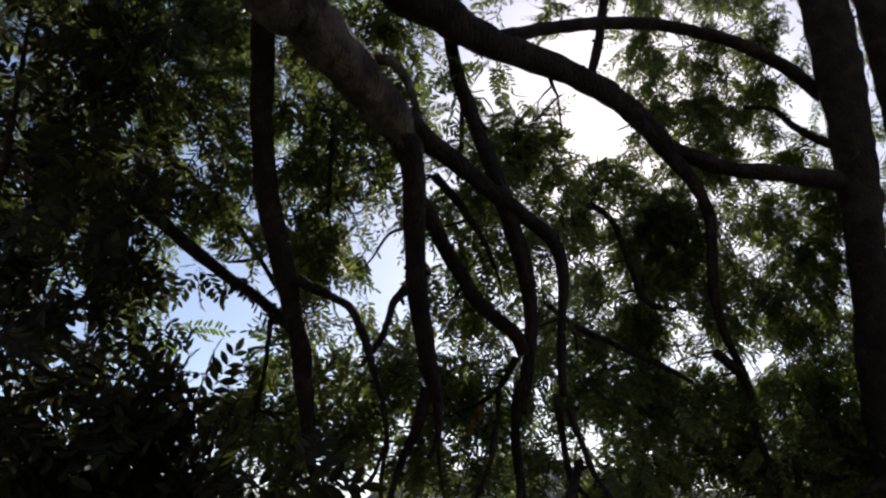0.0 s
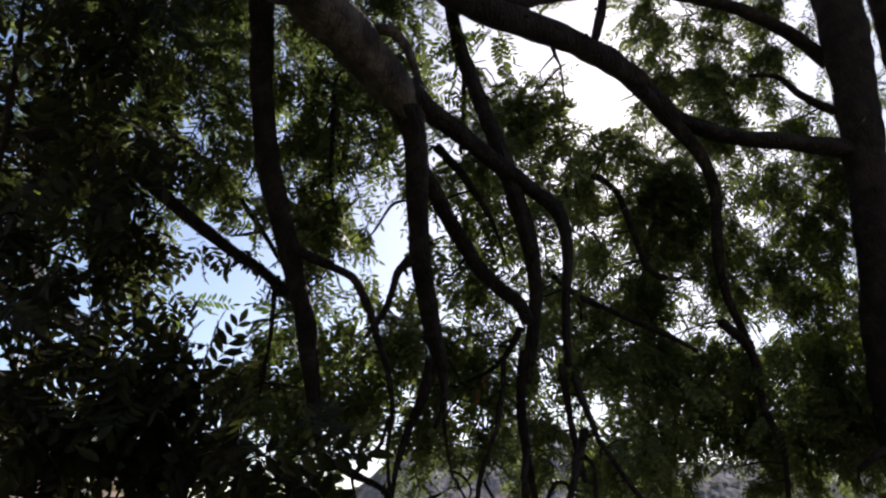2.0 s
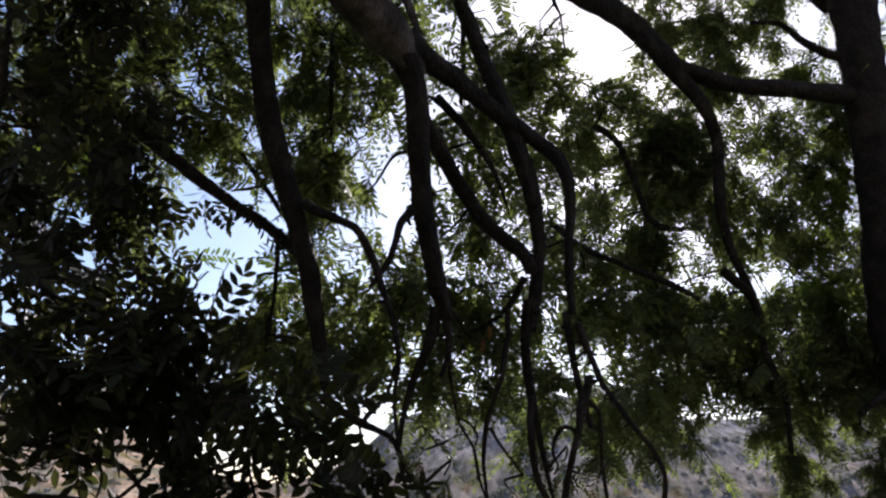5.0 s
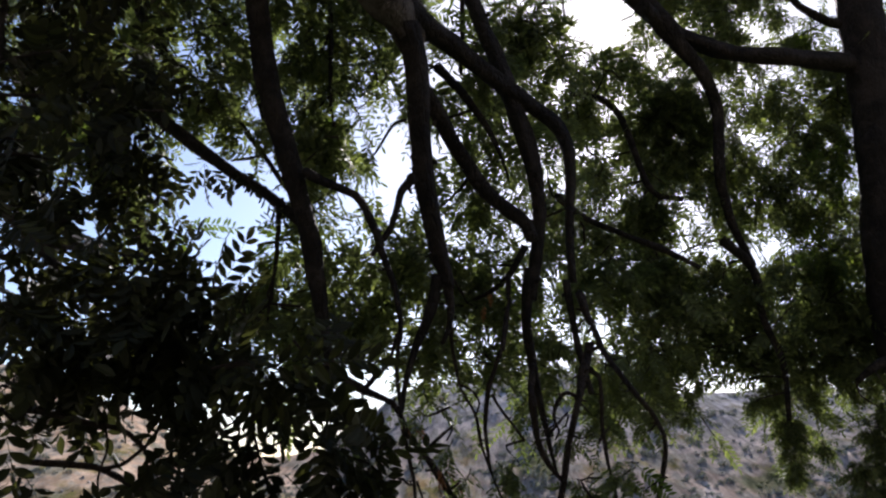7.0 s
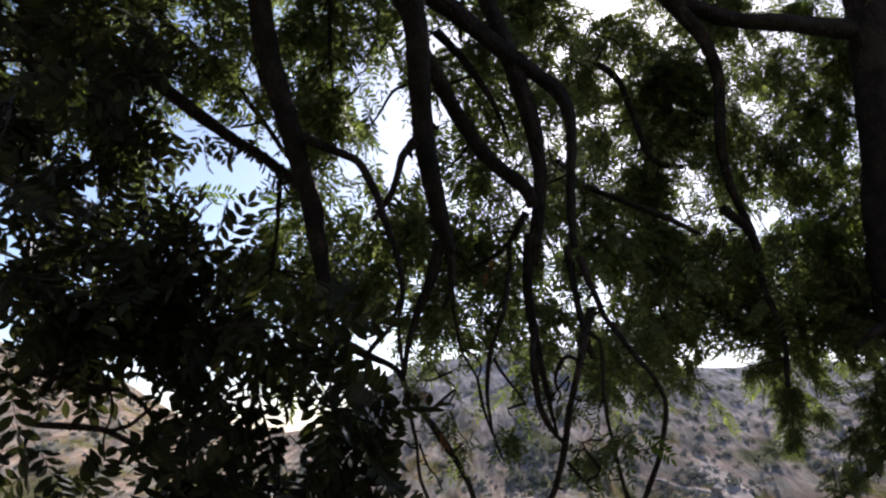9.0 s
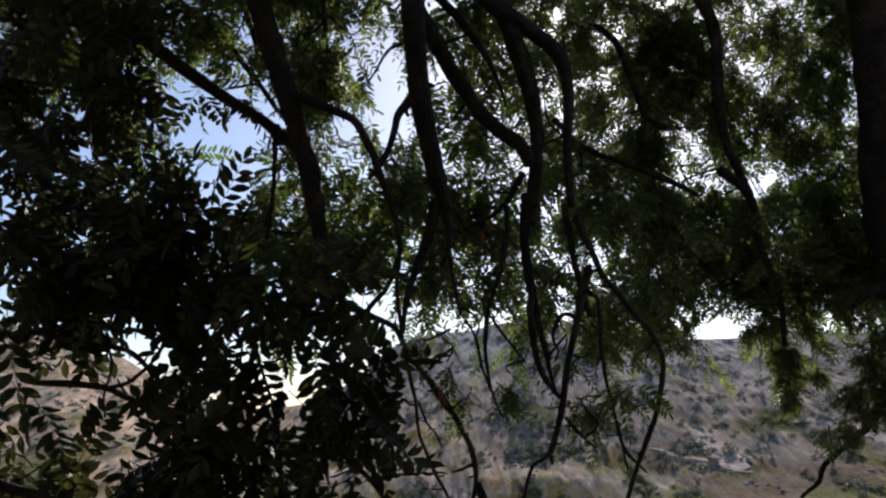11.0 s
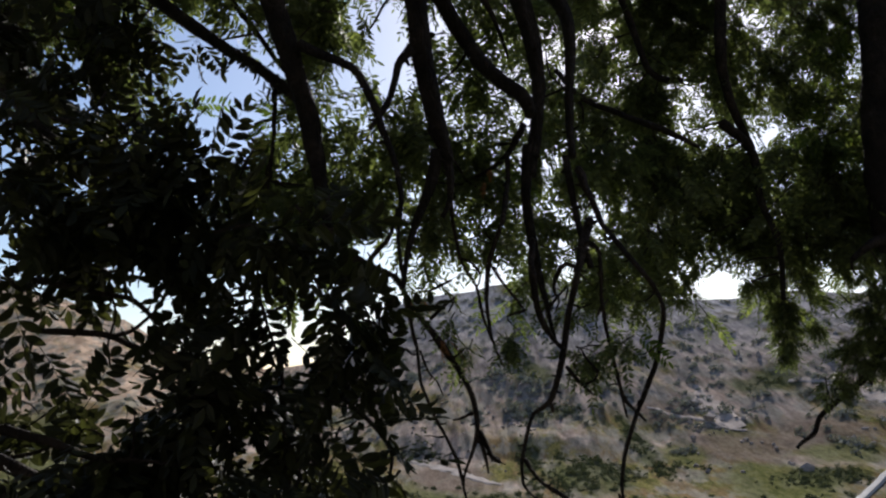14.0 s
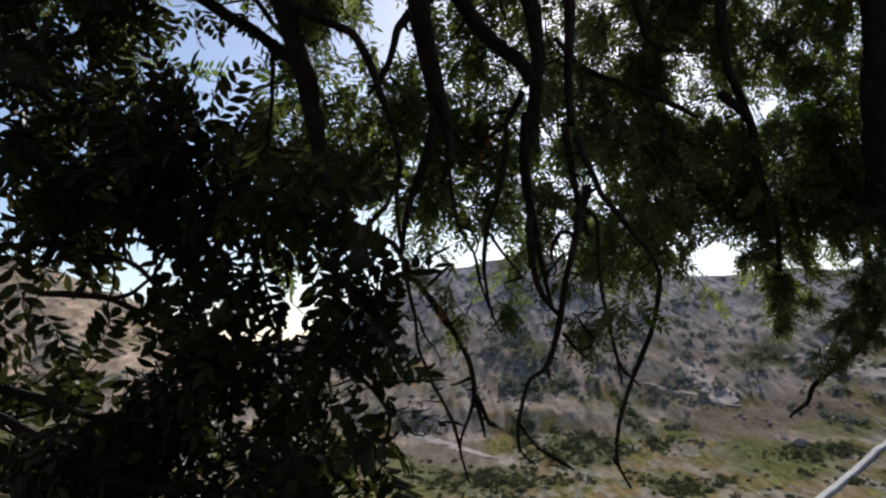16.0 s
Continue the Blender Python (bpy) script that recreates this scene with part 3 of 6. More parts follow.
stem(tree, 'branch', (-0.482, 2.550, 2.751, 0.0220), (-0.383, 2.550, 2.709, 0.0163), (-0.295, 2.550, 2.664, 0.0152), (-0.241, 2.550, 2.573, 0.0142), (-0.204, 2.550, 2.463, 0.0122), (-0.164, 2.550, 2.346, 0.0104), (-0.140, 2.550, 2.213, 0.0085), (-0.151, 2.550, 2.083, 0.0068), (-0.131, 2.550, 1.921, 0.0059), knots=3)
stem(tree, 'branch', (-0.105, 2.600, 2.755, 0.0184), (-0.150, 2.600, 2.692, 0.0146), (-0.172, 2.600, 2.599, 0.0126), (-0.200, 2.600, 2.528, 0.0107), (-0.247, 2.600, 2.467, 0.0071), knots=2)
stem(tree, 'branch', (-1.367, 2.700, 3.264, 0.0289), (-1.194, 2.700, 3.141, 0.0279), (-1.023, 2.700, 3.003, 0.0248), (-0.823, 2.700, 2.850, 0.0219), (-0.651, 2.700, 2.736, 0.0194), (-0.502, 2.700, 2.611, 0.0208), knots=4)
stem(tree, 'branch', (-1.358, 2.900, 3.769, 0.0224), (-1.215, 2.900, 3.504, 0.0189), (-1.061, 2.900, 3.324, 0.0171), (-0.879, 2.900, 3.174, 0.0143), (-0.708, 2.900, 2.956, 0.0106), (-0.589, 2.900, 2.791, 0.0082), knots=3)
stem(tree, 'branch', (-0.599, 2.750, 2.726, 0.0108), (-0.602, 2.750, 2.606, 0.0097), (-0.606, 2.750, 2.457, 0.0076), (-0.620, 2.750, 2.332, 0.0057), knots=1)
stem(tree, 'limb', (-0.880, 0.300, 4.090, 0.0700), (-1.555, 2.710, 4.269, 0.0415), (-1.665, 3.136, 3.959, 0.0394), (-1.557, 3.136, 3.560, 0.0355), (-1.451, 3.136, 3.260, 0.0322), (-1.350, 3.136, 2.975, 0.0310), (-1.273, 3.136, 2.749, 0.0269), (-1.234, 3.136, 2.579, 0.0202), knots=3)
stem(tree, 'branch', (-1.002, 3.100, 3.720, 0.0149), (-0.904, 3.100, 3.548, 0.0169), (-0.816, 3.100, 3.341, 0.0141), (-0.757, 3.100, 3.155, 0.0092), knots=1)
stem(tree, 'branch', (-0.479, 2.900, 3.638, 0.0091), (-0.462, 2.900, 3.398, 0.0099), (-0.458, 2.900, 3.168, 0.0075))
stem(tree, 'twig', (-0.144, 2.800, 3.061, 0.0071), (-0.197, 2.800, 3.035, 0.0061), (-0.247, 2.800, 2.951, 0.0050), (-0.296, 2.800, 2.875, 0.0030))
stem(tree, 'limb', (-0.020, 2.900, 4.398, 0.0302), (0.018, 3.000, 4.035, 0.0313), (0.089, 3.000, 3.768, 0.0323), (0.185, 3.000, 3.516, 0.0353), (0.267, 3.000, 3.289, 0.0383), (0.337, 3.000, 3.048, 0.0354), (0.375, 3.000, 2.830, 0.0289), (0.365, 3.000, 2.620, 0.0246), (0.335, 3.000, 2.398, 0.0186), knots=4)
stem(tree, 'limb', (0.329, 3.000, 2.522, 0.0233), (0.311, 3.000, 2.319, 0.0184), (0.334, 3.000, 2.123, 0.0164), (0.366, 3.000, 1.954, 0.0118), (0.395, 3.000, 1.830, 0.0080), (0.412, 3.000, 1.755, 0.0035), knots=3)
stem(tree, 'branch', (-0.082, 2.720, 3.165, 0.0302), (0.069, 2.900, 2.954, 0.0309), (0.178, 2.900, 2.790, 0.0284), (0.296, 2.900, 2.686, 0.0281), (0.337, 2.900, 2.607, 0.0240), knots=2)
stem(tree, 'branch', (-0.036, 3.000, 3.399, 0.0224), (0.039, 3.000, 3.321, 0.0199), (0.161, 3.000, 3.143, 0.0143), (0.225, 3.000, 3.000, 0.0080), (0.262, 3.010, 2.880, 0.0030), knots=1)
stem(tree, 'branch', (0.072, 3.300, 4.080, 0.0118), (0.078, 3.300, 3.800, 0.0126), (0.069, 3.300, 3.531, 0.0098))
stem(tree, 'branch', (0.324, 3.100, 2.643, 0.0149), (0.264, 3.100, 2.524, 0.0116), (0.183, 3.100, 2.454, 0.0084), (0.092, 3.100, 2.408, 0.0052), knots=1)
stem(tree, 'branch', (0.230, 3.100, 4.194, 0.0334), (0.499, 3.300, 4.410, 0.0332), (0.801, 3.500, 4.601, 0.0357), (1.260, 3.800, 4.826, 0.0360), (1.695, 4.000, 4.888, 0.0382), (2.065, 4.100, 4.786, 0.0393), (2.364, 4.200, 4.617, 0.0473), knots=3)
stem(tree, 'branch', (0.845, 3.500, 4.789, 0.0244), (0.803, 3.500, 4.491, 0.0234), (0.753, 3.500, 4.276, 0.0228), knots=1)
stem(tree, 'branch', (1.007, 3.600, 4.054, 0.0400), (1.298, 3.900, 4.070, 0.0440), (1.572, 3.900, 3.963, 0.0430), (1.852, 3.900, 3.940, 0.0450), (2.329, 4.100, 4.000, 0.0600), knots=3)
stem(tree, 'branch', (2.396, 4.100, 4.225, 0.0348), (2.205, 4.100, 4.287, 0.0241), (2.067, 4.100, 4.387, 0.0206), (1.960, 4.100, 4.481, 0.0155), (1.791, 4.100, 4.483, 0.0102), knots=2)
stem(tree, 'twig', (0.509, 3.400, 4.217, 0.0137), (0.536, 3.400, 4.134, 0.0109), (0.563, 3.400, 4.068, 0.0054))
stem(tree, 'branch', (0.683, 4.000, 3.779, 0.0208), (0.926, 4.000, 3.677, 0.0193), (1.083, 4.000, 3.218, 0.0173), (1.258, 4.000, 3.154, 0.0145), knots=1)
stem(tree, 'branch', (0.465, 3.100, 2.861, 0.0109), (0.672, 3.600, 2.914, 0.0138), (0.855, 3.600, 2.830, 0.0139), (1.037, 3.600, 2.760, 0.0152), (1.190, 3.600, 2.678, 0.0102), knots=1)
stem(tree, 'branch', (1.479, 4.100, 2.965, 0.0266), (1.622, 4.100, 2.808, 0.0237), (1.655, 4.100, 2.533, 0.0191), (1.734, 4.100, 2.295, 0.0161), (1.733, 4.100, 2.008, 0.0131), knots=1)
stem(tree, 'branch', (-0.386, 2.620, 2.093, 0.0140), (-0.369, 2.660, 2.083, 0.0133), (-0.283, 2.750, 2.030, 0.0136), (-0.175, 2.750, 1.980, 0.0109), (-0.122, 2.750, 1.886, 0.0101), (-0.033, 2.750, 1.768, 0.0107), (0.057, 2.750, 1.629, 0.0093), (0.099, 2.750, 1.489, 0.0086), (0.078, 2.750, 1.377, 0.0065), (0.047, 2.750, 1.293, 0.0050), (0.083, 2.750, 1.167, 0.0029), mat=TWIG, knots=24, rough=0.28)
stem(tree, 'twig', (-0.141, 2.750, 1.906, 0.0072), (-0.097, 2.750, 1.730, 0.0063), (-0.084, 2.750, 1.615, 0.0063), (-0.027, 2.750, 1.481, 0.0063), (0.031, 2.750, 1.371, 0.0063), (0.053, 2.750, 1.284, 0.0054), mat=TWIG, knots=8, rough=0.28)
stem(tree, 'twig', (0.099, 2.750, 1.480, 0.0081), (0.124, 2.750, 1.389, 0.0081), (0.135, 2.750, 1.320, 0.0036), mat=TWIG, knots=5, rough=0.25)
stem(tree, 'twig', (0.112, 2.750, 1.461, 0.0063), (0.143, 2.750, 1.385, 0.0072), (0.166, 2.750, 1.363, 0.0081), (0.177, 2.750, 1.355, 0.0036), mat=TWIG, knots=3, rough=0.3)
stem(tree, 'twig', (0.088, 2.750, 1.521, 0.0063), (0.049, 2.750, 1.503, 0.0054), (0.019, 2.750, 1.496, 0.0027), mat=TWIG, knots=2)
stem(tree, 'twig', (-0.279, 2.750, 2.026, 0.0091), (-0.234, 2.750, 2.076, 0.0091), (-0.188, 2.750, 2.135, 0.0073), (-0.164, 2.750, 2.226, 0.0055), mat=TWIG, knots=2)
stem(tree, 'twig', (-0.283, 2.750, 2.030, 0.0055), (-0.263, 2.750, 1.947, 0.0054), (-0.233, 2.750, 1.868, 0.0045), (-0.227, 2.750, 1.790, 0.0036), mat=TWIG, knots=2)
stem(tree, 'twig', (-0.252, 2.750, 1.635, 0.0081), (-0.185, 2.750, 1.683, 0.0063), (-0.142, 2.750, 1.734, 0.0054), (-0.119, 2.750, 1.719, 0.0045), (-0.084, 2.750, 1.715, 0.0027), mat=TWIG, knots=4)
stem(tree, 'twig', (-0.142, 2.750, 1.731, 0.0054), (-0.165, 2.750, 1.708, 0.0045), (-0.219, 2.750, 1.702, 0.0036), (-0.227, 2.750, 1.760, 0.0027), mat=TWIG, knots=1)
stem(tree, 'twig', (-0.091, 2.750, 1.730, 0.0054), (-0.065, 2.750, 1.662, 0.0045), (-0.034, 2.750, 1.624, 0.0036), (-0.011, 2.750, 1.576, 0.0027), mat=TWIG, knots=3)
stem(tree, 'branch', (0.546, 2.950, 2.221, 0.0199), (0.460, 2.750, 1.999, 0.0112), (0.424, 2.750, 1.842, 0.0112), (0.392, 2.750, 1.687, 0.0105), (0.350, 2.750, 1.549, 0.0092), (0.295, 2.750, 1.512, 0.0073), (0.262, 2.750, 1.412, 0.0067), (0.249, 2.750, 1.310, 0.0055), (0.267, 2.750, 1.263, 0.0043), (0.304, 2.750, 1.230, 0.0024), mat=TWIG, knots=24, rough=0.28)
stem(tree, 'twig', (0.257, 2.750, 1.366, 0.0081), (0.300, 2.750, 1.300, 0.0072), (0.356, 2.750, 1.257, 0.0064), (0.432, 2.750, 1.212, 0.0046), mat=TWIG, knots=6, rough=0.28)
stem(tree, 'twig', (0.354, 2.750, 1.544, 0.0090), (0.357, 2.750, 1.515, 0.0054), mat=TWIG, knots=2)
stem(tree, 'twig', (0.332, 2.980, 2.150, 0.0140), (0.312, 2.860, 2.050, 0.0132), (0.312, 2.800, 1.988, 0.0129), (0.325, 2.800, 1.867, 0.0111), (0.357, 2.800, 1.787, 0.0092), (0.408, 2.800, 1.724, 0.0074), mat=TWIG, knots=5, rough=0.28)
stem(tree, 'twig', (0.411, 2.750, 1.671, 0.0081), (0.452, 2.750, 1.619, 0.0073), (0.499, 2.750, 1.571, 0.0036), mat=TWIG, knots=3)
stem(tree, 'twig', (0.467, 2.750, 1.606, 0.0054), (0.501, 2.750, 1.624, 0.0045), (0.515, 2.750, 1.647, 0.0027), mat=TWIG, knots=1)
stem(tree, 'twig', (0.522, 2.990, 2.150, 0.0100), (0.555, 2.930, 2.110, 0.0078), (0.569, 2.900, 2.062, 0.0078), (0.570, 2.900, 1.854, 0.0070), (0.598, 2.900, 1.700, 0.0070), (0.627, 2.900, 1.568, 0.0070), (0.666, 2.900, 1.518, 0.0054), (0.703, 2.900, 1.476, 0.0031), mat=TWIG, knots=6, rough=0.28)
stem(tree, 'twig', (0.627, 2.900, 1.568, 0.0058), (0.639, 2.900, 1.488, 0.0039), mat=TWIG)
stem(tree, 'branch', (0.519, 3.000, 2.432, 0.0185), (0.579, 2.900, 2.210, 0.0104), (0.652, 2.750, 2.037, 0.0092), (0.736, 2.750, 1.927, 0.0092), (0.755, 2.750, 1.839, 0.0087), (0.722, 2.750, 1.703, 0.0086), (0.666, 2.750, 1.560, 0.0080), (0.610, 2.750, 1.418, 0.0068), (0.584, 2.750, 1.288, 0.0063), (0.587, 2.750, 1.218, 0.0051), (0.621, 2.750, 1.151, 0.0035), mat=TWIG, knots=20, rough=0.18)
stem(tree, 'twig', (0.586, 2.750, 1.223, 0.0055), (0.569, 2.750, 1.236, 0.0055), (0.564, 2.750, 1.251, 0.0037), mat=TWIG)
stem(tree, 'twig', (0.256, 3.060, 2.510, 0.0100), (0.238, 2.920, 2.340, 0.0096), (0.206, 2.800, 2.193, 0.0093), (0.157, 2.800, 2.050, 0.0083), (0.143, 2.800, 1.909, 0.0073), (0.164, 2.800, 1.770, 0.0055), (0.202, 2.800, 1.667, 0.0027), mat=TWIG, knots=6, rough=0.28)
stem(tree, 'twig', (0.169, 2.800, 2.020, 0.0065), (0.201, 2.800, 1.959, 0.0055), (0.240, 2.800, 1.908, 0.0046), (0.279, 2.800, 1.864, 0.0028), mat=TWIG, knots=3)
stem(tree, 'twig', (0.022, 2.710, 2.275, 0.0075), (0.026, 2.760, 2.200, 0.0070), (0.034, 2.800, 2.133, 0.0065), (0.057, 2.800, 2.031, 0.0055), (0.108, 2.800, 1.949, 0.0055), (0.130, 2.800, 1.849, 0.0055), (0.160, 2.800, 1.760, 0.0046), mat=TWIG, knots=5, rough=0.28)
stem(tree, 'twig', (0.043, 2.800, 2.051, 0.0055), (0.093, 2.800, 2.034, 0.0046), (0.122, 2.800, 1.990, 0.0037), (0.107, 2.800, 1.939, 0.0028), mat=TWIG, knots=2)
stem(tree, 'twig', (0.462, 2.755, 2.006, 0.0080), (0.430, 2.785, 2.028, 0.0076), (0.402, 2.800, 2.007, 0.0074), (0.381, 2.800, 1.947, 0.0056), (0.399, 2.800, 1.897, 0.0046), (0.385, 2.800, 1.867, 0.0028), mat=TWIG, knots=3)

def side_twigs(seed):
    """Short crooked side twigs along the bare ends of the hanging branches."""
    rnd = np.random.RandomState(seed)
    hanging_ends = [line for owner, line in STEMS if owner is tree and line[0, 2] < 2.5 and len(line) > 9]
    for line in hanging_ends:
        for i in range(2, len(line) - 2):
            if rnd.rand() > 0.22:
                continue
            foot, thick = line[i, :3], min(0.6 * line[i, 3], 0.0042)
            way = np.array([rnd.choice((-1, 1)) * rnd.uniform(0.5, 1), rnd.normal(0, 0.4), -rnd.uniform(-0.3, 0.9)])
            long = rnd.uniform(0.025, 0.085)
            knee = foot + way * long * 0.5
            tip = knee + (way + rnd.normal(0, 0.5, 3)) * long * 0.5
            stem(tree, "twig", (*foot, thick), (*knee, thick * 0.75), (*tip, thick * 0.35), mat=TWIG)


side_twigs(77)
crown = Crown(tree, LEAVES, LEAF, 5)
crown.opening(-0.99, 2.85, 2.83, 0.101, 0.133, 0.90)
crown.opening(-0.85, 2.85, 2.70, 0.177, 0.149, 0.90)
crown.opening(-0.74, 2.95, 2.76, 0.117, 0.117, 0.90)
crown.opening(-0.82, 2.95, 2.54, 0.088, 0.117, 0.90)
crown.opening(-0.98, 2.85, 2.97, 0.038, 0.051, 0.90)
crown.opening(-0.94, 2.85, 2.77, 0.111, 0.145, 0.90)
crown.opening(-0.95, 2.85, 2.91, 0.091, 0.081, 0.90)
crown.opening(-1.22, 2.75, 2.62, 0.040, 0.069, 0.90)
crown.opening(-1.36, 2.75, 2.45, 0.050, 0.040, 0.90)
crown.opening(-0.24, 3.10, 3.04, 0.118, 0.188, 0.90)
crown.opening(-0.38, 3.10, 2.85, 0.060, 0.045, 0.90)
crown.opening(-0.33, 3.10, 2.90, 0.065, 0.056, 0.90)
crown.opening(-0.21, 3.15, 3.54, 0.032, 0.080, 0.90)
crown.opening(-0.23, 3.10, 3.25, 0.022, 0.056, 0.90)
crown.opening(0.28, 3.40, 4.19, 0.173, 0.101, 0.90)
crown.opening(0.87, 4.10, 4.31, 0.168, 0.168, 0.90)
crown.opening(0.58, 3.60, 4.41, 0.153, 0.092, 0.90)
crown.opening(0.71, 4.10, 4.87, 0.188, 0.064, 0.90)
crown.opening(0.82, 4.10, 5.10, 0.099, 0.054, 0.90)
crown.opening(2.09, 4.60, 4.56, 0.163, 0.156, 0.90)
crown.opening(2.45, 4.60, 4.78, 0.111, 0.116, 0.90)
crown.opening(2.37, 4.60, 5.35, 0.061, 0.152, 0.90)
crown.opening(1.59, 4.50, 4.08, 0.049, 0.130, 0.90)
crown.opening(1.87, 4.60, 3.72, 0.039, 0.072, 0.90)
crown.opening(1.95, 4.60, 3.61, 0.044, 0.033, 0.90)
crown.opening(1.69, 4.50, 3.09, 0.081, 0.054, 0.90)
crown.opening(1.86, 4.60, 3.00, 0.050, 0.044, 0.90)
crown.opening(0.46, 3.60, 2.83, 0.030, 0.028, 0.90)
crown.opening(0.33, 3.60, 2.76, 0.022, 0.052, 0.90)
crown.opening(1.41, 4.50, 3.39, 0.054, 0.038, 0.90)
crown.opening(1.54, 4.50, 3.14, 0.038, 0.038, 0.90)
crown.opening(-1.05, 2.85, 3.46, 0.027, 0.058, 0.90)
crown.opening(-0.92, 2.95, 3.58, 0.025, 0.043, 0.90)
crown.opening(-1.11, 2.85, 3.27, 0.021, 0.024, 0.90)
crown.opening(-0.80, 2.95, 3.27, 0.025, 0.039, 0.90)
crown.opening(2.23, 4.60, 3.12, 0.044, 0.033, 0.90)
crown.opening(2.46, 4.65, 3.17, 0.034, 0.112, 0.90)
crown.opening(0.83, 4.10, 2.55, 0.054, 0.039, 0.90)
crown.opening(2.15, 4.60, 2.53, 0.061, 0.044, 0.90)
crown.opening(1.97, 4.60, 2.80, 0.028, 0.028, 0.90)
crown.opening(1.21, 4.40, 2.49, 0.037, 0.032, 0.90)
crown.opening(0.35, 3.60, 2.56, 0.030, 0.022, 0.90)
crown.opening(1.53, 4.50, 2.15, 0.108, 0.070, 0.90)
crown.opening(-0.31, 3.10, 2.16, 0.105, 0.057, 0.90)
crown.opening(-0.21, 3.10, 1.98, 0.063, 0.063, 0.90)
crown.opening(0.18, 3.40, 2.04, 0.149, 0.038, 0.90)
crown.opening(-0.01, 3.15, 2.08, 0.027, 0.038, 0.90)
crown.opening(1.12, 4.40, 2.27, 0.032, 0.058, 0.90)
crown.opening(2.17, 4.60, 2.15, 0.061, 0.033, 0.90)
crown.opening(2.45, 4.65, 2.21, 0.039, 0.034, 0.90)
crown.opening(0.06, 3.40, 2.34, 0.025, 0.033, 0.90)
crown.opening(0.31, 3.60, 2.36, 0.030, 0.026, 0.90)
crown.opening(-0.34, 4.20, 3.46, 0.148, 0.238, 0.60)
crown.clump(-1.36, 2.89, 3.97, 0.110, 0.110, 0.30, 36)
crown.clump(-1.11, 2.89, 4.03, 0.110, 0.110, 0.25, 71)
crown.clump(-0.94, 3.05, 4.15, 0.116, 0.116, 0.25, 79)
crown.clump(-0.62, 2.99, 4.12, 0.114, 0.114, 0.25, 76)
crown.clump(-0.37, 3.17, 4.27, 0.121, 0.121, 0.25, 59)
crown.clump(-0.16, 3.17, 4.26, 0.121, 0.121, 0.25, 43)
crown.clump(0.19, 3.31, 4.37, 0.126, 0.126, 0.25, 6)
crown.clump(0.51, 3.69, 4.63, 0.141, 0.141, 0.30, 13)
crown.clump(1.27, 4.33, 5.15, 0.165, 0.165, 0.35, 100)
crown.clump(1.74, 4.43, 5.27, 0.169, 0.169, 0.40, 150)
crown.clump(2.22, 4.61, 5.40, 0.176, 0.176, 0.40, 162)
crown.clump(2.50, 4.52, 5.34, 0.173, 0.173, 0.40, 27)
crown.clump(3.02, 4.65, 5.47, 0.178, 0.178, 0.40, 18)
crown.clump(-1.29, 2.83, 3.66, 0.108, 0.108, 0.30, 34)
crown.clump(-1.10, 2.90, 3.73, 0.111, 0.111, 0.25, 72)
crown.clump(-0.84, 2.95, 3.78, 0.113, 0.113, 0.25, 51)
crown.clump(-0.60, 3.01, 3.78, 0.115, 0.115, 0.25, 77)
crown.clump(-0.36, 3.07, 3.88, 0.117, 0.117, 0.25, 80)
crown.clump(-0.13, 3.15, 3.89, 0.120, 0.120, 0.25, 42)
crown.clump(0.19, 3.39, 4.09, 0.129, 0.129, 0.25, 11)
crown.clump(0.48, 3.68, 4.29, 0.141, 0.141, 0.30, 4)
crown.clump(1.33, 4.41, 4.75, 0.169, 0.169, 0.35, 74)
crown.clump(1.68, 4.52, 4.85, 0.173, 0.173, 0.40, 156)
crown.clump(2.12, 4.55, 4.85, 0.174, 0.174, 0.40, 158)
crown.clump(2.53, 4.60, 4.99, 0.176, 0.176, 0.40, 28)
crown.clump(2.90, 4.66, 4.98, 0.178, 0.178, 0.40, 18)
crown.clump(-1.21, 2.77, 3.40, 0.106, 0.106, 0.30, 24)
crown.clump(-0.98, 2.77, 3.38, 0.106, 0.106, 0.25, 33)
crown.clump(-0.80, 2.96, 3.49, 0.113, 0.113, 0.25, 27)
crown.clump(-0.59, 3.06, 3.52, 0.117, 0.117, 0.25, 80)
crown.clump(-0.38, 3.13, 3.61, 0.120, 0.120, 0.25, 58)
crown.clump(-0.11, 3.22, 3.68, 0.123, 0.123, 0.25, 61)
crown.clump(0.16, 3.39, 3.75, 0.130, 0.130, 0.25, 68)
crown.clump(0.45, 3.59, 3.88, 0.137, 0.137, 0.30, 76)
crown.clump(0.89, 4.08, 4.12, 0.156, 0.156, 0.35, 22)
crown.clump(1.25, 4.42, 4.34, 0.169, 0.169, 0.35, 75)
crown.clump(1.71, 4.54, 4.46, 0.173, 0.173, 0.40, 109)
crown.clump(2.06, 4.51, 4.48, 0.172, 0.172, 0.40, 56)
crown.clump(2.51, 4.65, 4.54, 0.178, 0.178, 0.40, 41)
crown.clump(2.87, 4.74, 4.55, 0.181, 0.181, 0.40, 62)
crown.clump(-1.17, 2.79, 3.12, 0.107, 0.107, 0.30, 24)
crown.clump(-0.99, 2.95, 3.24, 0.112, 0.112, 0.25, 37)
crown.clump(-0.76, 2.85, 3.20, 0.109, 0.109, 0.25, 25)
crown.clump(-0.56, 3.03, 3.25, 0.116, 0.116, 0.25, 78)
crown.clump(-0.34, 3.09, 3.27, 0.118, 0.118, 0.25, 40)
crown.clump(-0.12, 3.20, 3.38, 0.122, 0.122, 0.25, 60)
crown.clump(0.16, 3.43, 3.48, 0.131, 0.131, 0.25, 69)
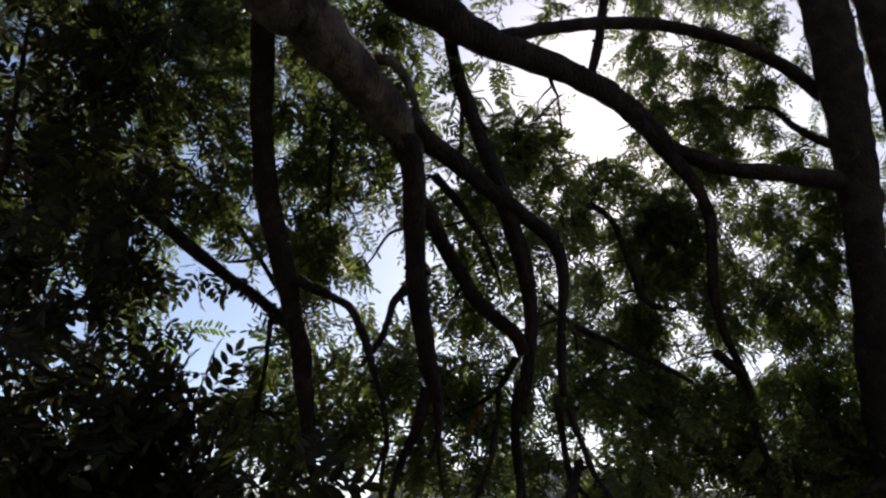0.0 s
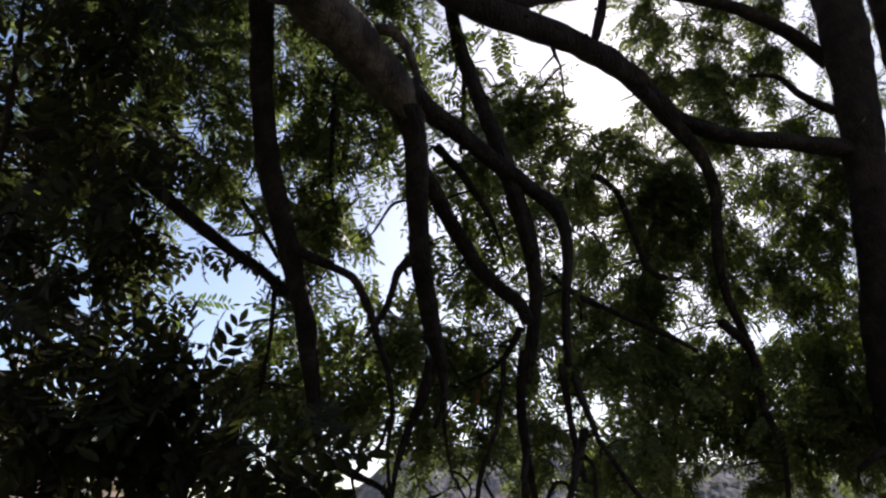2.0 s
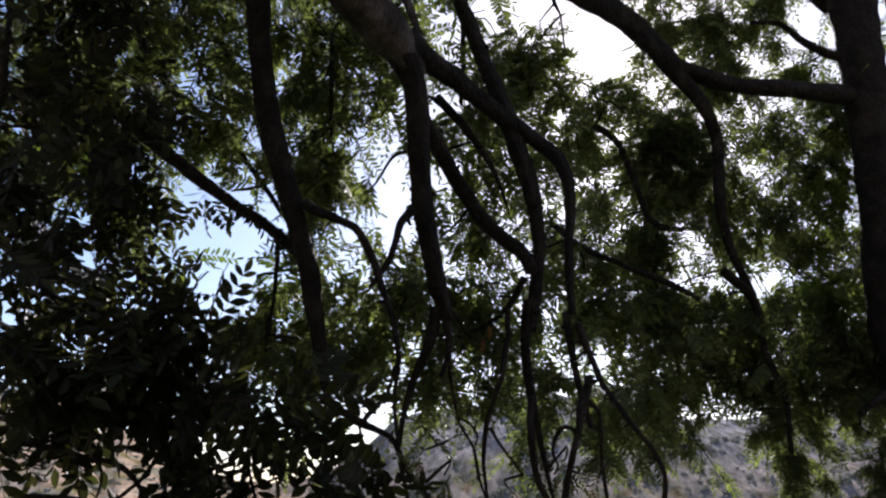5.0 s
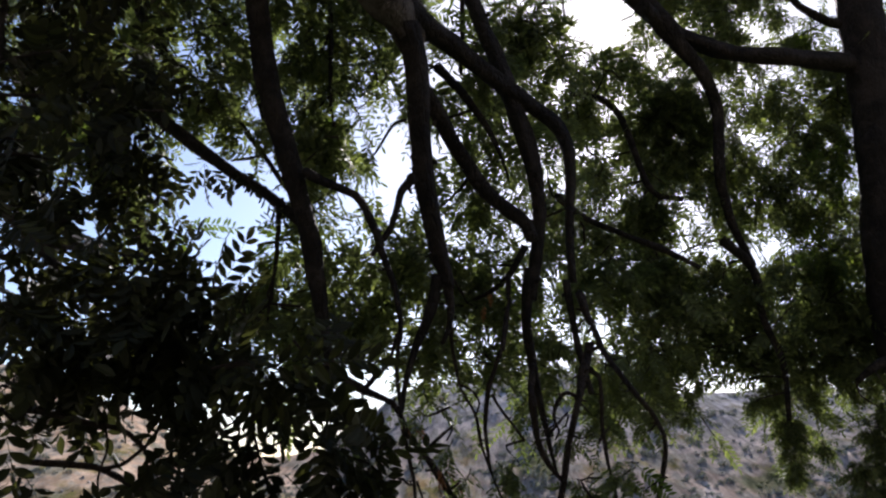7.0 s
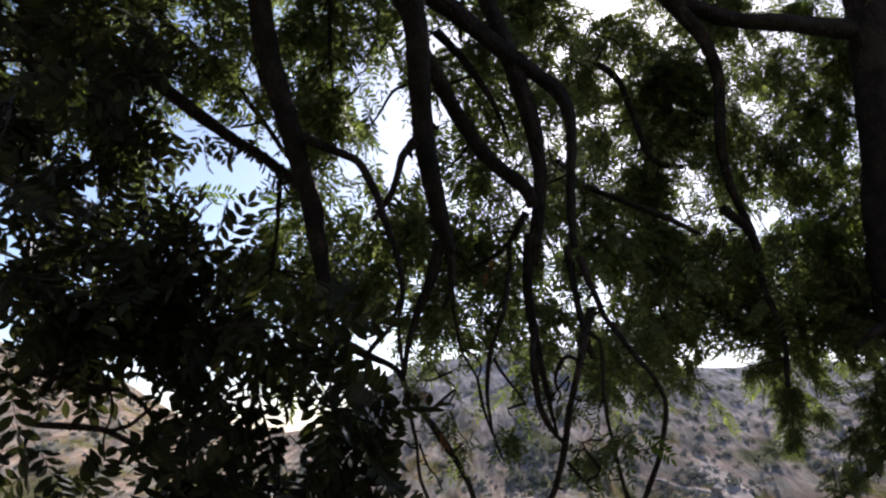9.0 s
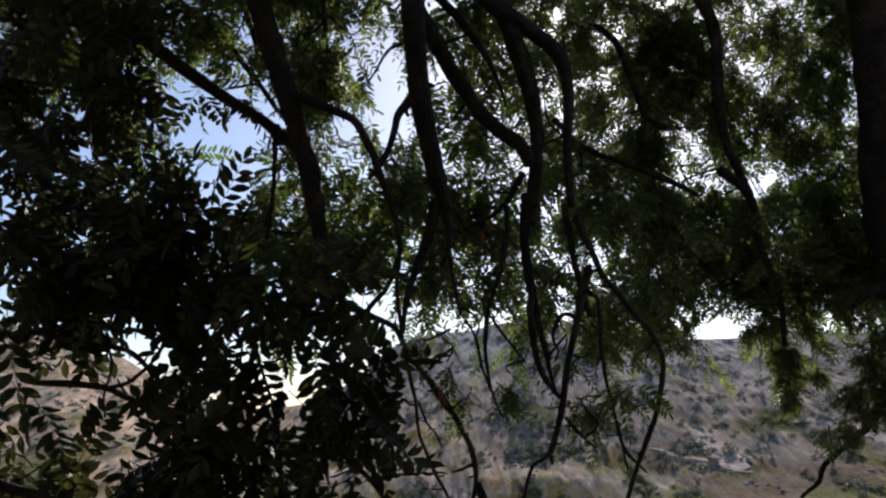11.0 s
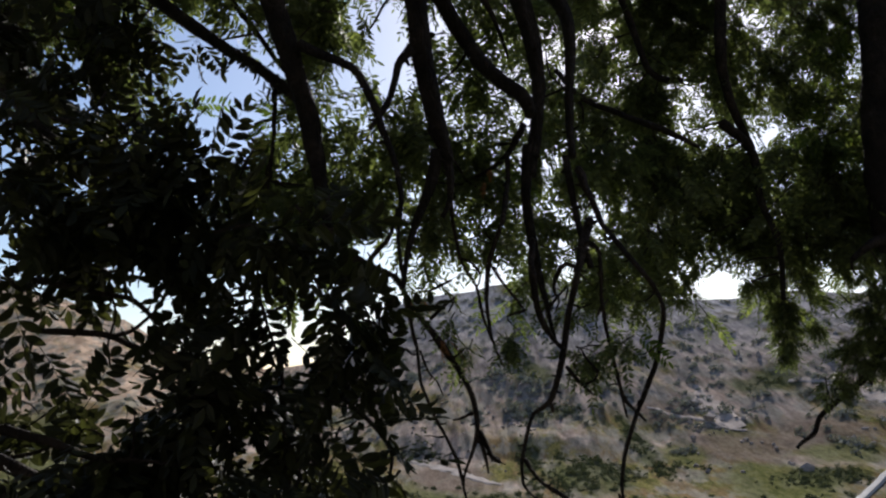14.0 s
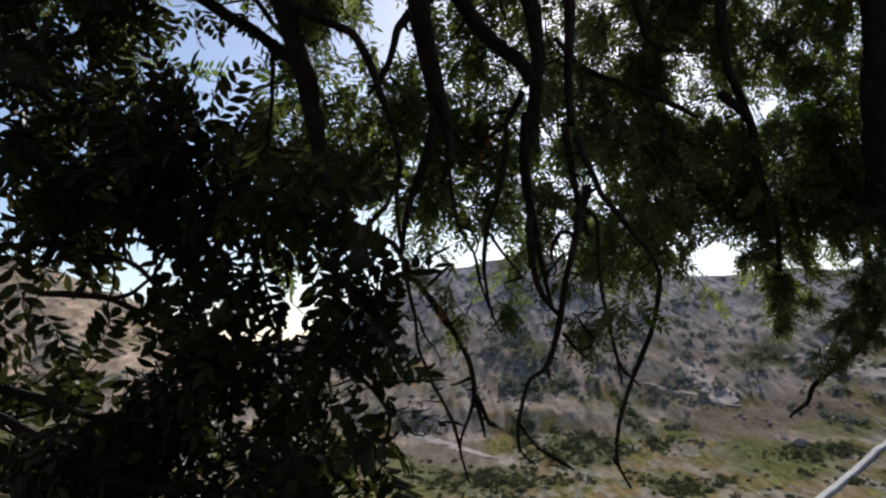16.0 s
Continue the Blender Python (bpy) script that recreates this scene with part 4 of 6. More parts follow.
crown.clump(0.46, 3.66, 3.56, 0.140, 0.140, 0.30, 57)
crown.clump(0.86, 4.14, 3.86, 0.158, 0.158, 0.35, 131)
crown.clump(1.27, 4.38, 3.91, 0.167, 0.167, 0.35, 147)
crown.clump(1.57, 4.41, 3.96, 0.169, 0.169, 0.40, 149)
crown.clump(2.02, 4.67, 4.08, 0.178, 0.178, 0.40, 116)
crown.clump(2.44, 4.66, 4.13, 0.178, 0.178, 0.40, 166)
crown.clump(2.77, 4.64, 4.09, 0.177, 0.177, 0.40, 164)
crown.clump(-1.14, 2.77, 2.86, 0.106, 0.106, 0.30, 45)
crown.clump(-0.95, 2.93, 2.94, 0.112, 0.112, 0.25, 5)
crown.clump(-0.75, 2.87, 2.93, 0.109, 0.109, 0.25, 12)
crown.clump(-0.52, 3.07, 3.01, 0.117, 0.117, 0.25, 56)
crown.clump(-0.34, 3.19, 3.09, 0.122, 0.122, 0.25, 31)
crown.clump(-0.09, 3.12, 3.07, 0.119, 0.119, 0.25, 41)
crown.clump(0.17, 3.32, 3.17, 0.127, 0.127, 0.25, 65)
crown.clump(0.49, 3.61, 3.26, 0.138, 0.138, 0.30, 55)
crown.clump(0.85, 4.12, 3.43, 0.157, 0.157, 0.35, 90)
crown.clump(1.27, 4.45, 3.62, 0.170, 0.170, 0.35, 151)
crown.clump(1.60, 4.58, 3.68, 0.175, 0.175, 0.40, 111)
crown.clump(1.99, 4.65, 3.67, 0.177, 0.177, 0.40, 115)
crown.clump(2.35, 4.67, 3.75, 0.178, 0.178, 0.40, 167)
crown.clump(2.71, 4.56, 3.71, 0.174, 0.174, 0.40, 159)
crown.clump(-1.11, 2.78, 2.69, 0.106, 0.106, 0.30, 24)
crown.clump(-0.73, 2.94, 2.72, 0.112, 0.112, 0.25, 2)
crown.clump(-0.50, 2.94, 2.71, 0.112, 0.112, 0.25, 27)
crown.clump(-0.27, 3.07, 2.81, 0.117, 0.117, 0.25, 29)
crown.clump(-0.06, 3.16, 2.79, 0.121, 0.121, 0.25, 42)
crown.clump(0.19, 3.49, 2.91, 0.133, 0.133, 0.25, 72)
crown.clump(0.49, 3.70, 2.97, 0.141, 0.141, 0.30, 58)
crown.clump(0.84, 4.19, 3.14, 0.160, 0.160, 0.35, 93)
crown.clump(1.19, 4.34, 3.18, 0.166, 0.166, 0.35, 144)
crown.clump(1.56, 4.52, 3.31, 0.172, 0.172, 0.40, 108)
crown.clump(1.90, 4.55, 3.32, 0.174, 0.174, 0.40, 110)
crown.clump(2.24, 4.58, 3.29, 0.175, 0.175, 0.40, 160)
crown.clump(2.66, 4.63, 3.34, 0.177, 0.177, 0.40, 164)
crown.clump(-1.07, 2.73, 2.46, 0.104, 0.104, 0.30, 7)
crown.clump(-0.74, 3.05, 2.53, 0.116, 0.116, 0.25, 28)
crown.clump(-0.50, 3.08, 2.57, 0.117, 0.117, 0.25, 56)
crown.clump(-0.30, 3.18, 2.59, 0.121, 0.121, 0.25, 60)
crown.clump(-0.05, 3.12, 2.59, 0.119, 0.119, 0.25, 57)
crown.clump(0.19, 3.43, 2.66, 0.131, 0.131, 0.25, 69)
crown.clump(0.44, 3.59, 2.72, 0.137, 0.137, 0.30, 55)
crown.clump(0.81, 4.12, 2.80, 0.157, 0.157, 0.35, 90)
crown.clump(1.17, 4.34, 2.87, 0.166, 0.166, 0.35, 144)
crown.clump(1.50, 4.41, 2.90, 0.169, 0.169, 0.40, 149)
crown.clump(1.88, 4.55, 2.95, 0.174, 0.174, 0.40, 110)
crown.clump(2.26, 4.58, 2.95, 0.175, 0.175, 0.40, 160)
crown.clump(2.64, 4.72, 3.05, 0.180, 0.180, 0.40, 170)
crown.clump(-1.90, 2.83, 4.23, 0.108, 0.108, 0.30, 68)
crown.clump(-1.62, 2.78, 4.19, 0.106, 0.106, 0.30, 66)
crown.clump(-1.39, 2.84, 4.26, 0.108, 0.108, 0.30, 68)
crown.clump(-1.17, 2.94, 4.35, 0.112, 0.112, 0.25, 73)
crown.clump(-0.89, 2.93, 4.33, 0.112, 0.112, 0.25, 73)
crown.clump(-0.67, 2.96, 4.38, 0.113, 0.113, 0.25, 74)
crown.clump(-0.43, 3.06, 4.50, 0.117, 0.117, 0.25, 40)
crown.clump(-0.14, 3.19, 4.60, 0.122, 0.122, 0.25, 43)
crown.clump(0.16, 3.43, 4.78, 0.131, 0.131, 0.25, 25)
crown.clump(0.52, 3.66, 5.01, 0.140, 0.140, 0.30, 20)
crown.clump(0.94, 4.16, 5.42, 0.159, 0.159, 0.35, 23)
crown.clump(1.34, 4.37, 5.72, 0.167, 0.167, 0.35, 73)
crown.clump(1.80, 4.41, 5.72, 0.169, 0.169, 0.40, 103)
crown.clump(2.16, 4.52, 5.82, 0.173, 0.173, 0.40, 109)
crown.clump(2.69, 4.63, 5.92, 0.177, 0.177, 0.40, 59)
crown.clump(3.09, 4.62, 5.97, 0.176, 0.176, 0.40, 28)
# deeper layers, mostly hidden, added to keep sun off the left mass
crown.clump(-2.26, 3.47, 4.38, 0.132, 0.132, 0.30, 26)
crown.clump(-1.97, 3.51, 4.46, 0.134, 0.134, 0.30, 38)
crown.clump(-1.69, 3.57, 4.46, 0.136, 0.136, 0.30, 39)
crown.clump(-1.32, 3.45, 4.40, 0.132, 0.132, 0.30, 17)
crown.clump(-1.05, 3.43, 4.39, 0.131, 0.131, 0.30, 17)
crown.clump(-2.14, 3.42, 4.06, 0.130, 0.130, 0.30, 36)
crown.clump(-1.92, 3.59, 4.17, 0.137, 0.137, 0.30, 40)
crown.clump(-1.61, 3.57, 4.17, 0.136, 0.136, 0.30, 27)
crown.clump(-1.27, 3.45, 4.06, 0.132, 0.132, 0.30, 11)
crown.clump(-1.03, 3.47, 4.09, 0.132, 0.132, 0.30, 11)
crown.clump(-2.15, 3.55, 3.80, 0.136, 0.136, 0.30, 39)
crown.clump(-1.79, 3.46, 3.74, 0.132, 0.132, 0.30, 51)
crown.clump(-1.58, 3.55, 3.78, 0.136, 0.136, 0.30, 18)
crown.clump(-1.25, 3.56, 3.82, 0.136, 0.136, 0.30, 4)
crown.clump(-0.99, 3.58, 3.84, 0.137, 0.137, 0.30, 4)
crown.clump(-1.97, 3.41, 3.36, 0.130, 0.130, 0.30, 49)
crown.clump(-1.79, 3.51, 3.46, 0.134, 0.134, 0.30, 52)
crown.clump(-1.45, 3.50, 3.46, 0.134, 0.134, 0.30, 18)
crown.clump(-1.97, 3.48, 3.15, 0.133, 0.133, 0.30, 51)
crown.clump(-1.66, 3.46, 3.10, 0.132, 0.132, 0.30, 7)
crown.clump(-1.42, 3.47, 3.12, 0.133, 0.133, 0.30, 7)
crown.clump(-2.80, 4.34, 4.99, 0.166, 0.166, 0.35, 40)
crown.clump(-2.46, 4.38, 5.10, 0.167, 0.167, 0.35, 59)
crown.clump(-2.03, 4.37, 5.06, 0.167, 0.167, 0.35, 58)
crown.clump(-1.73, 4.36, 5.07, 0.167, 0.167, 0.35, 18)
crown.clump(-1.34, 4.36, 5.13, 0.167, 0.167, 0.35, 18)
crown.clump(-0.92, 4.38, 5.14, 0.167, 0.167, 0.35, 59)
crown.clump(-2.72, 4.32, 4.60, 0.165, 0.165, 0.35, 57)
crown.clump(-2.31, 4.34, 4.57, 0.166, 0.166, 0.35, 58)
crown.clump(-1.96, 4.33, 4.65, 0.165, 0.165, 0.35, 40)
crown.clump(-1.57, 4.34, 4.60, 0.166, 0.166, 0.35, 11)
crown.clump(-1.23, 4.36, 4.66, 0.166, 0.166, 0.35, 11)
crown.clump(-0.86, 4.26, 4.60, 0.163, 0.163, 0.35, 56)
crown.clump(-2.55, 4.21, 4.11, 0.161, 0.161, 0.35, 75)
crown.clump(-2.24, 4.21, 4.14, 0.161, 0.161, 0.35, 75)
crown.clump(-1.87, 4.22, 4.14, 0.161, 0.161, 0.35, 38)
crown.clump(-0.88, 4.29, 4.18, 0.164, 0.164, 0.35, 39)
crown.clump(-2.52, 4.25, 3.77, 0.162, 0.162, 0.35, 77)
crown.clump(-2.17, 4.37, 3.86, 0.167, 0.167, 0.35, 41)
crown.clump(-1.76, 4.21, 3.74, 0.161, 0.161, 0.35, 10)
crown.clump(-2.90, 4.38, 5.49, 0.167, 0.167, 0.35, 113)
crown.clump(-2.58, 4.36, 5.56, 0.167, 0.167, 0.35, 112)
crown.clump(-2.11, 4.21, 5.36, 0.161, 0.161, 0.35, 104)
crown.clump(-1.77, 4.40, 5.62, 0.168, 0.168, 0.35, 114)
crown.clump(-1.28, 4.23, 5.41, 0.161, 0.161, 0.35, 105)
crown.clump(-0.95, 4.32, 5.53, 0.165, 0.165, 0.35, 110)
crown.clump(-0.55, 4.34, 5.58, 0.166, 0.166, 0.35, 111)
crown.clump(-2.96, 4.22, 5.85, 0.161, 0.161, 0.35, 105)
crown.clump(-2.57, 4.21, 5.83, 0.161, 0.161, 0.35, 105)
crown.clump(-2.29, 4.39, 6.09, 0.168, 0.168, 0.35, 113)
crown.clump(-1.80, 4.40, 6.06, 0.168, 0.168, 0.35, 114)
crown.clump(-1.38, 4.29, 6.00, 0.164, 0.164, 0.35, 109)
crown.clump(-1.01, 4.40, 6.09, 0.168, 0.168, 0.35, 114)
crown.clump(-0.59, 4.22, 6.00, 0.161, 0.161, 0.35, 105)
crown.clump(-0.68, 2.88, 2.36, 0.110, 0.110, 0.25, 35)
crown.clump(-0.50, 3.01, 2.38, 0.115, 0.115, 0.25, 54)
crown.clump(-0.33, 3.19, 2.47, 0.122, 0.122, 0.25, 60)
crown.clump(-0.05, 3.07, 2.40, 0.117, 0.117, 0.25, 55)
crown.clump(0.17, 3.38, 2.50, 0.129, 0.129, 0.25, 67)
crown.clump(0.42, 3.58, 2.52, 0.137, 0.137, 0.30, 54)
crown.clump(0.81, 4.03, 2.67, 0.154, 0.154, 0.35, 86)
crown.clump(1.12, 4.32, 2.66, 0.165, 0.165, 0.35, 143)
crown.clump(1.51, 4.45, 2.71, 0.170, 0.170, 0.40, 151)
crown.clump(1.85, 4.58, 2.73, 0.175, 0.175, 0.40, 111)
crown.clump(2.14, 4.52, 2.74, 0.172, 0.172, 0.40, 156)
crown.clump(2.52, 4.61, 2.79, 0.176, 0.176, 0.40, 163)
crown.clump(-0.69, 2.95, 2.16, 0.113, 0.113, 0.25, 37)
crown.clump(-0.50, 2.94, 2.15, 0.112, 0.112, 0.25, 37)
crown.clump(-0.31, 3.02, 2.20, 0.115, 0.115, 0.25, 13)
crown.clump(-0.08, 3.14, 2.17, 0.120, 0.120, 0.25, 58)
crown.clump(0.13, 3.31, 2.23, 0.126, 0.126, 0.25, 64)
crown.clump(0.41, 3.58, 2.23, 0.137, 0.137, 0.30, 76)
crown.clump(0.80, 4.07, 2.31, 0.155, 0.155, 0.35, 127)
crown.clump(1.11, 4.36, 2.36, 0.166, 0.166, 0.35, 145)
crown.clump(1.43, 4.40, 2.42, 0.168, 0.168, 0.40, 103)
crown.clump(1.83, 4.50, 2.44, 0.172, 0.172, 0.40, 155)
crown.clump(2.16, 4.55, 2.40, 0.174, 0.174, 0.40, 158)
crown.clump(2.50, 4.57, 2.39, 0.175, 0.175, 0.40, 111)
crown.clump(-0.08, 3.06, 1.97, 0.117, 0.117, 0.25, 6)
crown.clump(0.15, 3.31, 2.01, 0.127, 0.127, 0.25, 6)
crown.clump(0.42, 3.64, 1.99, 0.139, 0.139, 0.30, 8)
crown.clump(0.79, 4.10, 2.06, 0.156, 0.156, 0.35, 14)
crown.clump(1.13, 4.40, 2.07, 0.168, 0.168, 0.35, 16)
crown.clump(1.42, 4.46, 2.07, 0.170, 0.170, 0.40, 5)
crown.clump(1.88, 4.65, 2.09, 0.178, 0.178, 0.40, 18)
crown.clump(2.15, 4.66, 2.11, 0.178, 0.178, 0.40, 18)
crown.clump(2.48, 4.63, 2.10, 0.177, 0.177, 0.40, 11)
crown.clump(0.23, 2.80, 1.82, 0.075, 0.055, 0.08, 18, size=0.66, hang=0.6)
crown.clump(0.54, 2.80, 1.74, 0.087, 0.059, 0.08, 22, size=0.66, hang=0.6)
crown.clump(0.65, 2.85, 1.77, 0.048, 0.048, 0.08, 14, size=0.66, hang=0.6)
crown.clump(0.06, 2.75, 1.73, 0.043, 0.031, 0.08, 6, size=0.66, hang=0.6)
crown.clump(0.01, 2.75, 1.86, 0.054, 0.043, 0.08, 7, size=0.66, hang=0.6)
crown.clump(-0.08, 2.70, 1.90, 0.038, 0.038, 0.08, 4, size=0.66, hang=0.6)
crown.clump(1.24, 4.20, 2.15, 0.083, 0.077, 0.08, 34, size=0.66, hang=0.6)
crown.clump(1.57, 4.40, 2.23, 0.062, 0.062, 0.08, 15, size=0.66, hang=0.6)
crown.clump(0.95, 3.60, 2.03, 0.076, 0.061, 0.08, 20, size=0.66, hang=0.6)
crown.clump(0.45, 3.00, 1.92, 0.064, 0.064, 0.08, 12, size=0.66, hang=0.6)
crown.clump(0.61, 3.00, 1.92, 0.055, 0.085, 0.08, 20, size=0.66, hang=0.6)
crown.clump(0.36, 3.00, 1.93, 0.038, 0.064, 0.08, 7, size=0.66, hang=0.6)
crown.clump(0.81, 4.13, 2.52, 0.158, 0.158, 0.35, 33)
crown.clump(1.17, 4.45, 2.57, 0.170, 0.170, 0.35, 38)
crown.clump(1.48, 4.52, 2.57, 0.173, 0.173, 0.40, 39)
crown.clump(1.82, 4.53, 2.59, 0.173, 0.173, 0.40, 109)
crown.clump(2.25, 4.64, 2.64, 0.177, 0.177, 0.40, 164)
crown.clump(2.51, 4.56, 2.58, 0.174, 0.174, 0.40, 159)
crown.clump(1.91, 4.50, 2.00, 0.083, 0.108, 0.08, 122, size=0.6, hang=0.6)
crown.clump(1.90, 4.50, 1.83, 0.048, 0.108, 0.08, 70, size=0.6, hang=0.6)
crown.clump(2.08, 4.50, 1.90, 0.029, 0.115, 0.08, 22, size=0.6, hang=0.6)
crown.clump(1.73, 4.50, 2.13, 0.076, 0.051, 0.08, 37, size=0.6, hang=0.6)
crown.clump(2.25, 4.50, 2.20, 0.089, 0.064, 0.08, 54, size=0.6, hang=0.6)
crown.clump(2.03, 4.50, 2.18, 0.070, 0.051, 0.08, 24, size=0.6, hang=0.6)
crown.clump(1.86, 4.50, 2.16, 0.089, 0.064, 0.08, 54, size=0.6, hang=0.6)
crown.clump(1.09, 4.50, 2.16, 0.115, 0.051, 0.08, 55, size=0.6, hang=0.6)
crown.clump(1.28, 4.50, 2.14, 0.051, 0.051, 0.08, 25, size=0.6, hang=0.6)
crown.clump(0.87, 4.50, 2.16, 0.083, 0.045, 0.08, 25, size=0.6, hang=0.6)
crown.clump(2.37, 4.50, 2.24, 0.051, 0.045, 0.08, 15, size=0.6, hang=0.6)
crown.clump(2.42, 4.50, 2.36, 0.064, 0.083, 0.08, 26, size=0.6, hang=0.6)
crown.clump(-0.68, 3.00, 2.56, 0.110, 0.106, 0.12, 47)
crown.clump(-0.76, 3.00, 2.58, 0.047, 0.072, 0.08, 10)
crown.clump(-0.66, 3.00, 2.35, 0.085, 0.106, 0.15, 19)
crown.clump(0.41, 3.60, 3.93, 0.168, 0.132, 0.12, 129)
crown.clump(0.49, 3.60, 4.11, 0.076, 0.056, 0.12, 17)
crown.clump(0.24, 3.40, 3.96, 0.063, 0.067, 0.12, 12)
crown.clump(0.94, 4.10, 3.99, 0.145, 0.104, 0.12, 55)
crown.clump(-0.51, 3.00, 3.02, 0.106, 0.106, 0.12, 33)
crown.clump(-0.43, 3.10, 2.99, 0.079, 0.048, 0.12, 11)
crown.clump(-0.28, 3.10, 3.36, 0.048, 0.132, 0.12, 13)
crown.clump(-1.15, 2.80, 2.67, 0.067, 0.079, 0.12, 11)
crown.clump(-1.04, 2.85, 2.80, 0.056, 0.089, 0.12, 11)
crown.clump(0.51, 3.60, 4.74, 0.076, 0.036, 0.12, 4)
crown.clump(0.12, 3.40, 4.24, 0.063, 0.043, 0.12, 4)
crown.clump(2.37, 4.60, 4.44, 0.117, 0.098, 0.12, 22)
crown.clump(-0.27, 3.10, 2.80, 0.048, 0.035, 0.12, 2)
crown.clump(1.11, 4.40, 3.20, 0.187, 0.124, 0.12, 85)
crown.clump(1.24, 4.40, 3.77, 0.218, 0.249, 0.12, 284)
crown.clump(1.88, 4.60, 4.34, 0.228, 0.085, 0.12, 50)
crown.clump(2.31, 4.60, 4.23, 0.195, 0.085, 0.12, 43)
crown.clump(1.60, 4.50, 4.40, 0.127, 0.095, 0.12, 32)
crown.clump(1.30, 4.40, 4.69, 0.124, 0.124, 0.12, 29)
crown.leaf(-0.391, 2.700, 2.927, 0.090, -0.030, -0.134, size=0.95)
crown.leaf(-0.298, 2.700, 2.949, 0.053, -0.030, -0.124, size=0.95)
crown.leaf(-0.200, 2.700, 2.686, -0.077, -0.030, -0.042, size=0.95)
crown.leaf(-0.236, 2.700, 2.654, 0.041, -0.030, -0.115, size=0.95)
crown.leaf(-0.296, 2.500, 2.010, -0.066, -0.030, -0.100, size=1.10)
crown.leaf(-0.278, 2.500, 1.997, -0.024, -0.030, -0.111, size=1.10)
crown.leaf(-0.257, 2.500, 2.015, 0.020, -0.030, 0.112, size=1.10)
for _ in range(60):
    # unseen crown added over and behind the terrace to shade it and block sky
    x, y = crown.rnd.uniform(-4, 4), crown.rnd.uniform(-5, 1.6)
    crown.clump(x, y, crown.rnd.uniform(3.6, 5.2) + max(0, y) * 0.35, 0.40, 0.40, 0.40, 34, size=1.3)
crown.build(300)
# sprays where sun shines through, painted with the brighter leaf copy
sunlit = Crown(tree, LEAVES, LEAF_SUNLIT, 31)
sunlit.opening(-0.24, 3.10, 3.04, 0.110, 0.175, 0.60)
sunlit.clump(-0.60, 2.95, 2.63, 0.054, 0.046, 0.10, 4)
sunlit.clump(0.25, 3.30, 2.53, 0.070, 0.056, 0.10, 8)
sunlit.clump(0.17, 3.35, 2.62, 0.062, 0.062, 0.10, 6)
sunlit.clump(-0.31, 3.05, 2.76, 0.056, 0.043, 0.10, 2)
sunlit.clump(0.65, 2.80, 1.77, 0.044, 0.040, 0.10, 3)
sunlit.clump(-0.53, 3.00, 3.23, 0.085, 0.127, 0.10, 11)
sunlit.clump(-0.08, 3.10, 3.95, 0.075, 0.088, 0.10, 10)
sunlit.clump(-0.99, 2.80, 2.67, 0.044, 0.051, 0.10, 3)
sunlit.clump(-1.14, 2.70, 2.84, 0.050, 0.095, 0.10, 5)
sunlit.clump(2.14, 4.40, 2.90, 0.124, 0.187, 0.10, 23)
sunlit.clump(0.97, 4.20, 2.75, 0.119, 0.089, 0.10, 11)
sunlit.clump(2.15, 4.30, 3.51, 0.182, 0.182, 0.10, 33)
sunlit.clump(2.17, 4.30, 2.94, 0.091, 0.152, 0.10, 14)
sunlit.clump(2.20, 4.40, 4.36, 0.093, 0.093, 0.10, 9)
sunlit.build(60)
# ash leaves given the shrub's shape and its shade-darkened tone
single = Crown(tree, BROAD, LEAF_SHADED, 41)
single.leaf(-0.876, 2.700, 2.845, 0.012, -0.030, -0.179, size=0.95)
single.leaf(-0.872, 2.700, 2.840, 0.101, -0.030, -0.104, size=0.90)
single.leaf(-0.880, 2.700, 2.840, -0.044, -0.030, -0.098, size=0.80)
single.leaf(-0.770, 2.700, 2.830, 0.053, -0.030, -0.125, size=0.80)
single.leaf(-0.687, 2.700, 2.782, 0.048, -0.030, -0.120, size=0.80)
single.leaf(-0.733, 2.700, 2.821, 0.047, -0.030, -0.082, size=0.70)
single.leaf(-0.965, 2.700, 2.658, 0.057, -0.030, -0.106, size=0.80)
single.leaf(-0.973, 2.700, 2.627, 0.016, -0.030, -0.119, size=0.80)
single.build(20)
withered = Crown(tree, LEAVES, LEAF_DEAD, 37)
withered.leaf(-0.121, 2.700, 1.901, 0.031, -0.030, -0.050, size=0.38)
withered.leaf(-0.097, 2.700, 1.910, 0.048, -0.030, -0.041, size=0.38)
withered.leaf(-0.029, 2.720, 1.757, 0.057, -0.030, -0.031, size=0.38)
withered.leaf(-0.019, 2.720, 1.776, 0.037, -0.030, -0.078, size=0.38)
withered.leaf(0.000, 2.720, 1.766, 0.051, -0.030, -0.017, size=0.38)
withered.leaf(-0.613, 2.500, 3.644, 0.039, -0.030, -0.182, size=0.38)
withered.leaf(-0.603, 2.500, 3.606, 0.047, -0.030, -0.119, size=0.38)
withered.leaf(0.151, 2.900, 2.364, -0.023, -0.030, -0.081, size=0.38)
withered.leaf(0.162, 2.900, 2.408, 0.039, -0.030, -0.071, size=0.38)
withered.build(9)


# ---- leaning tree ----
leaning_tree = thing("tree", (0, 0, 0), "leaning dark-barked ash tree with a leafy hanging limb", "tree")
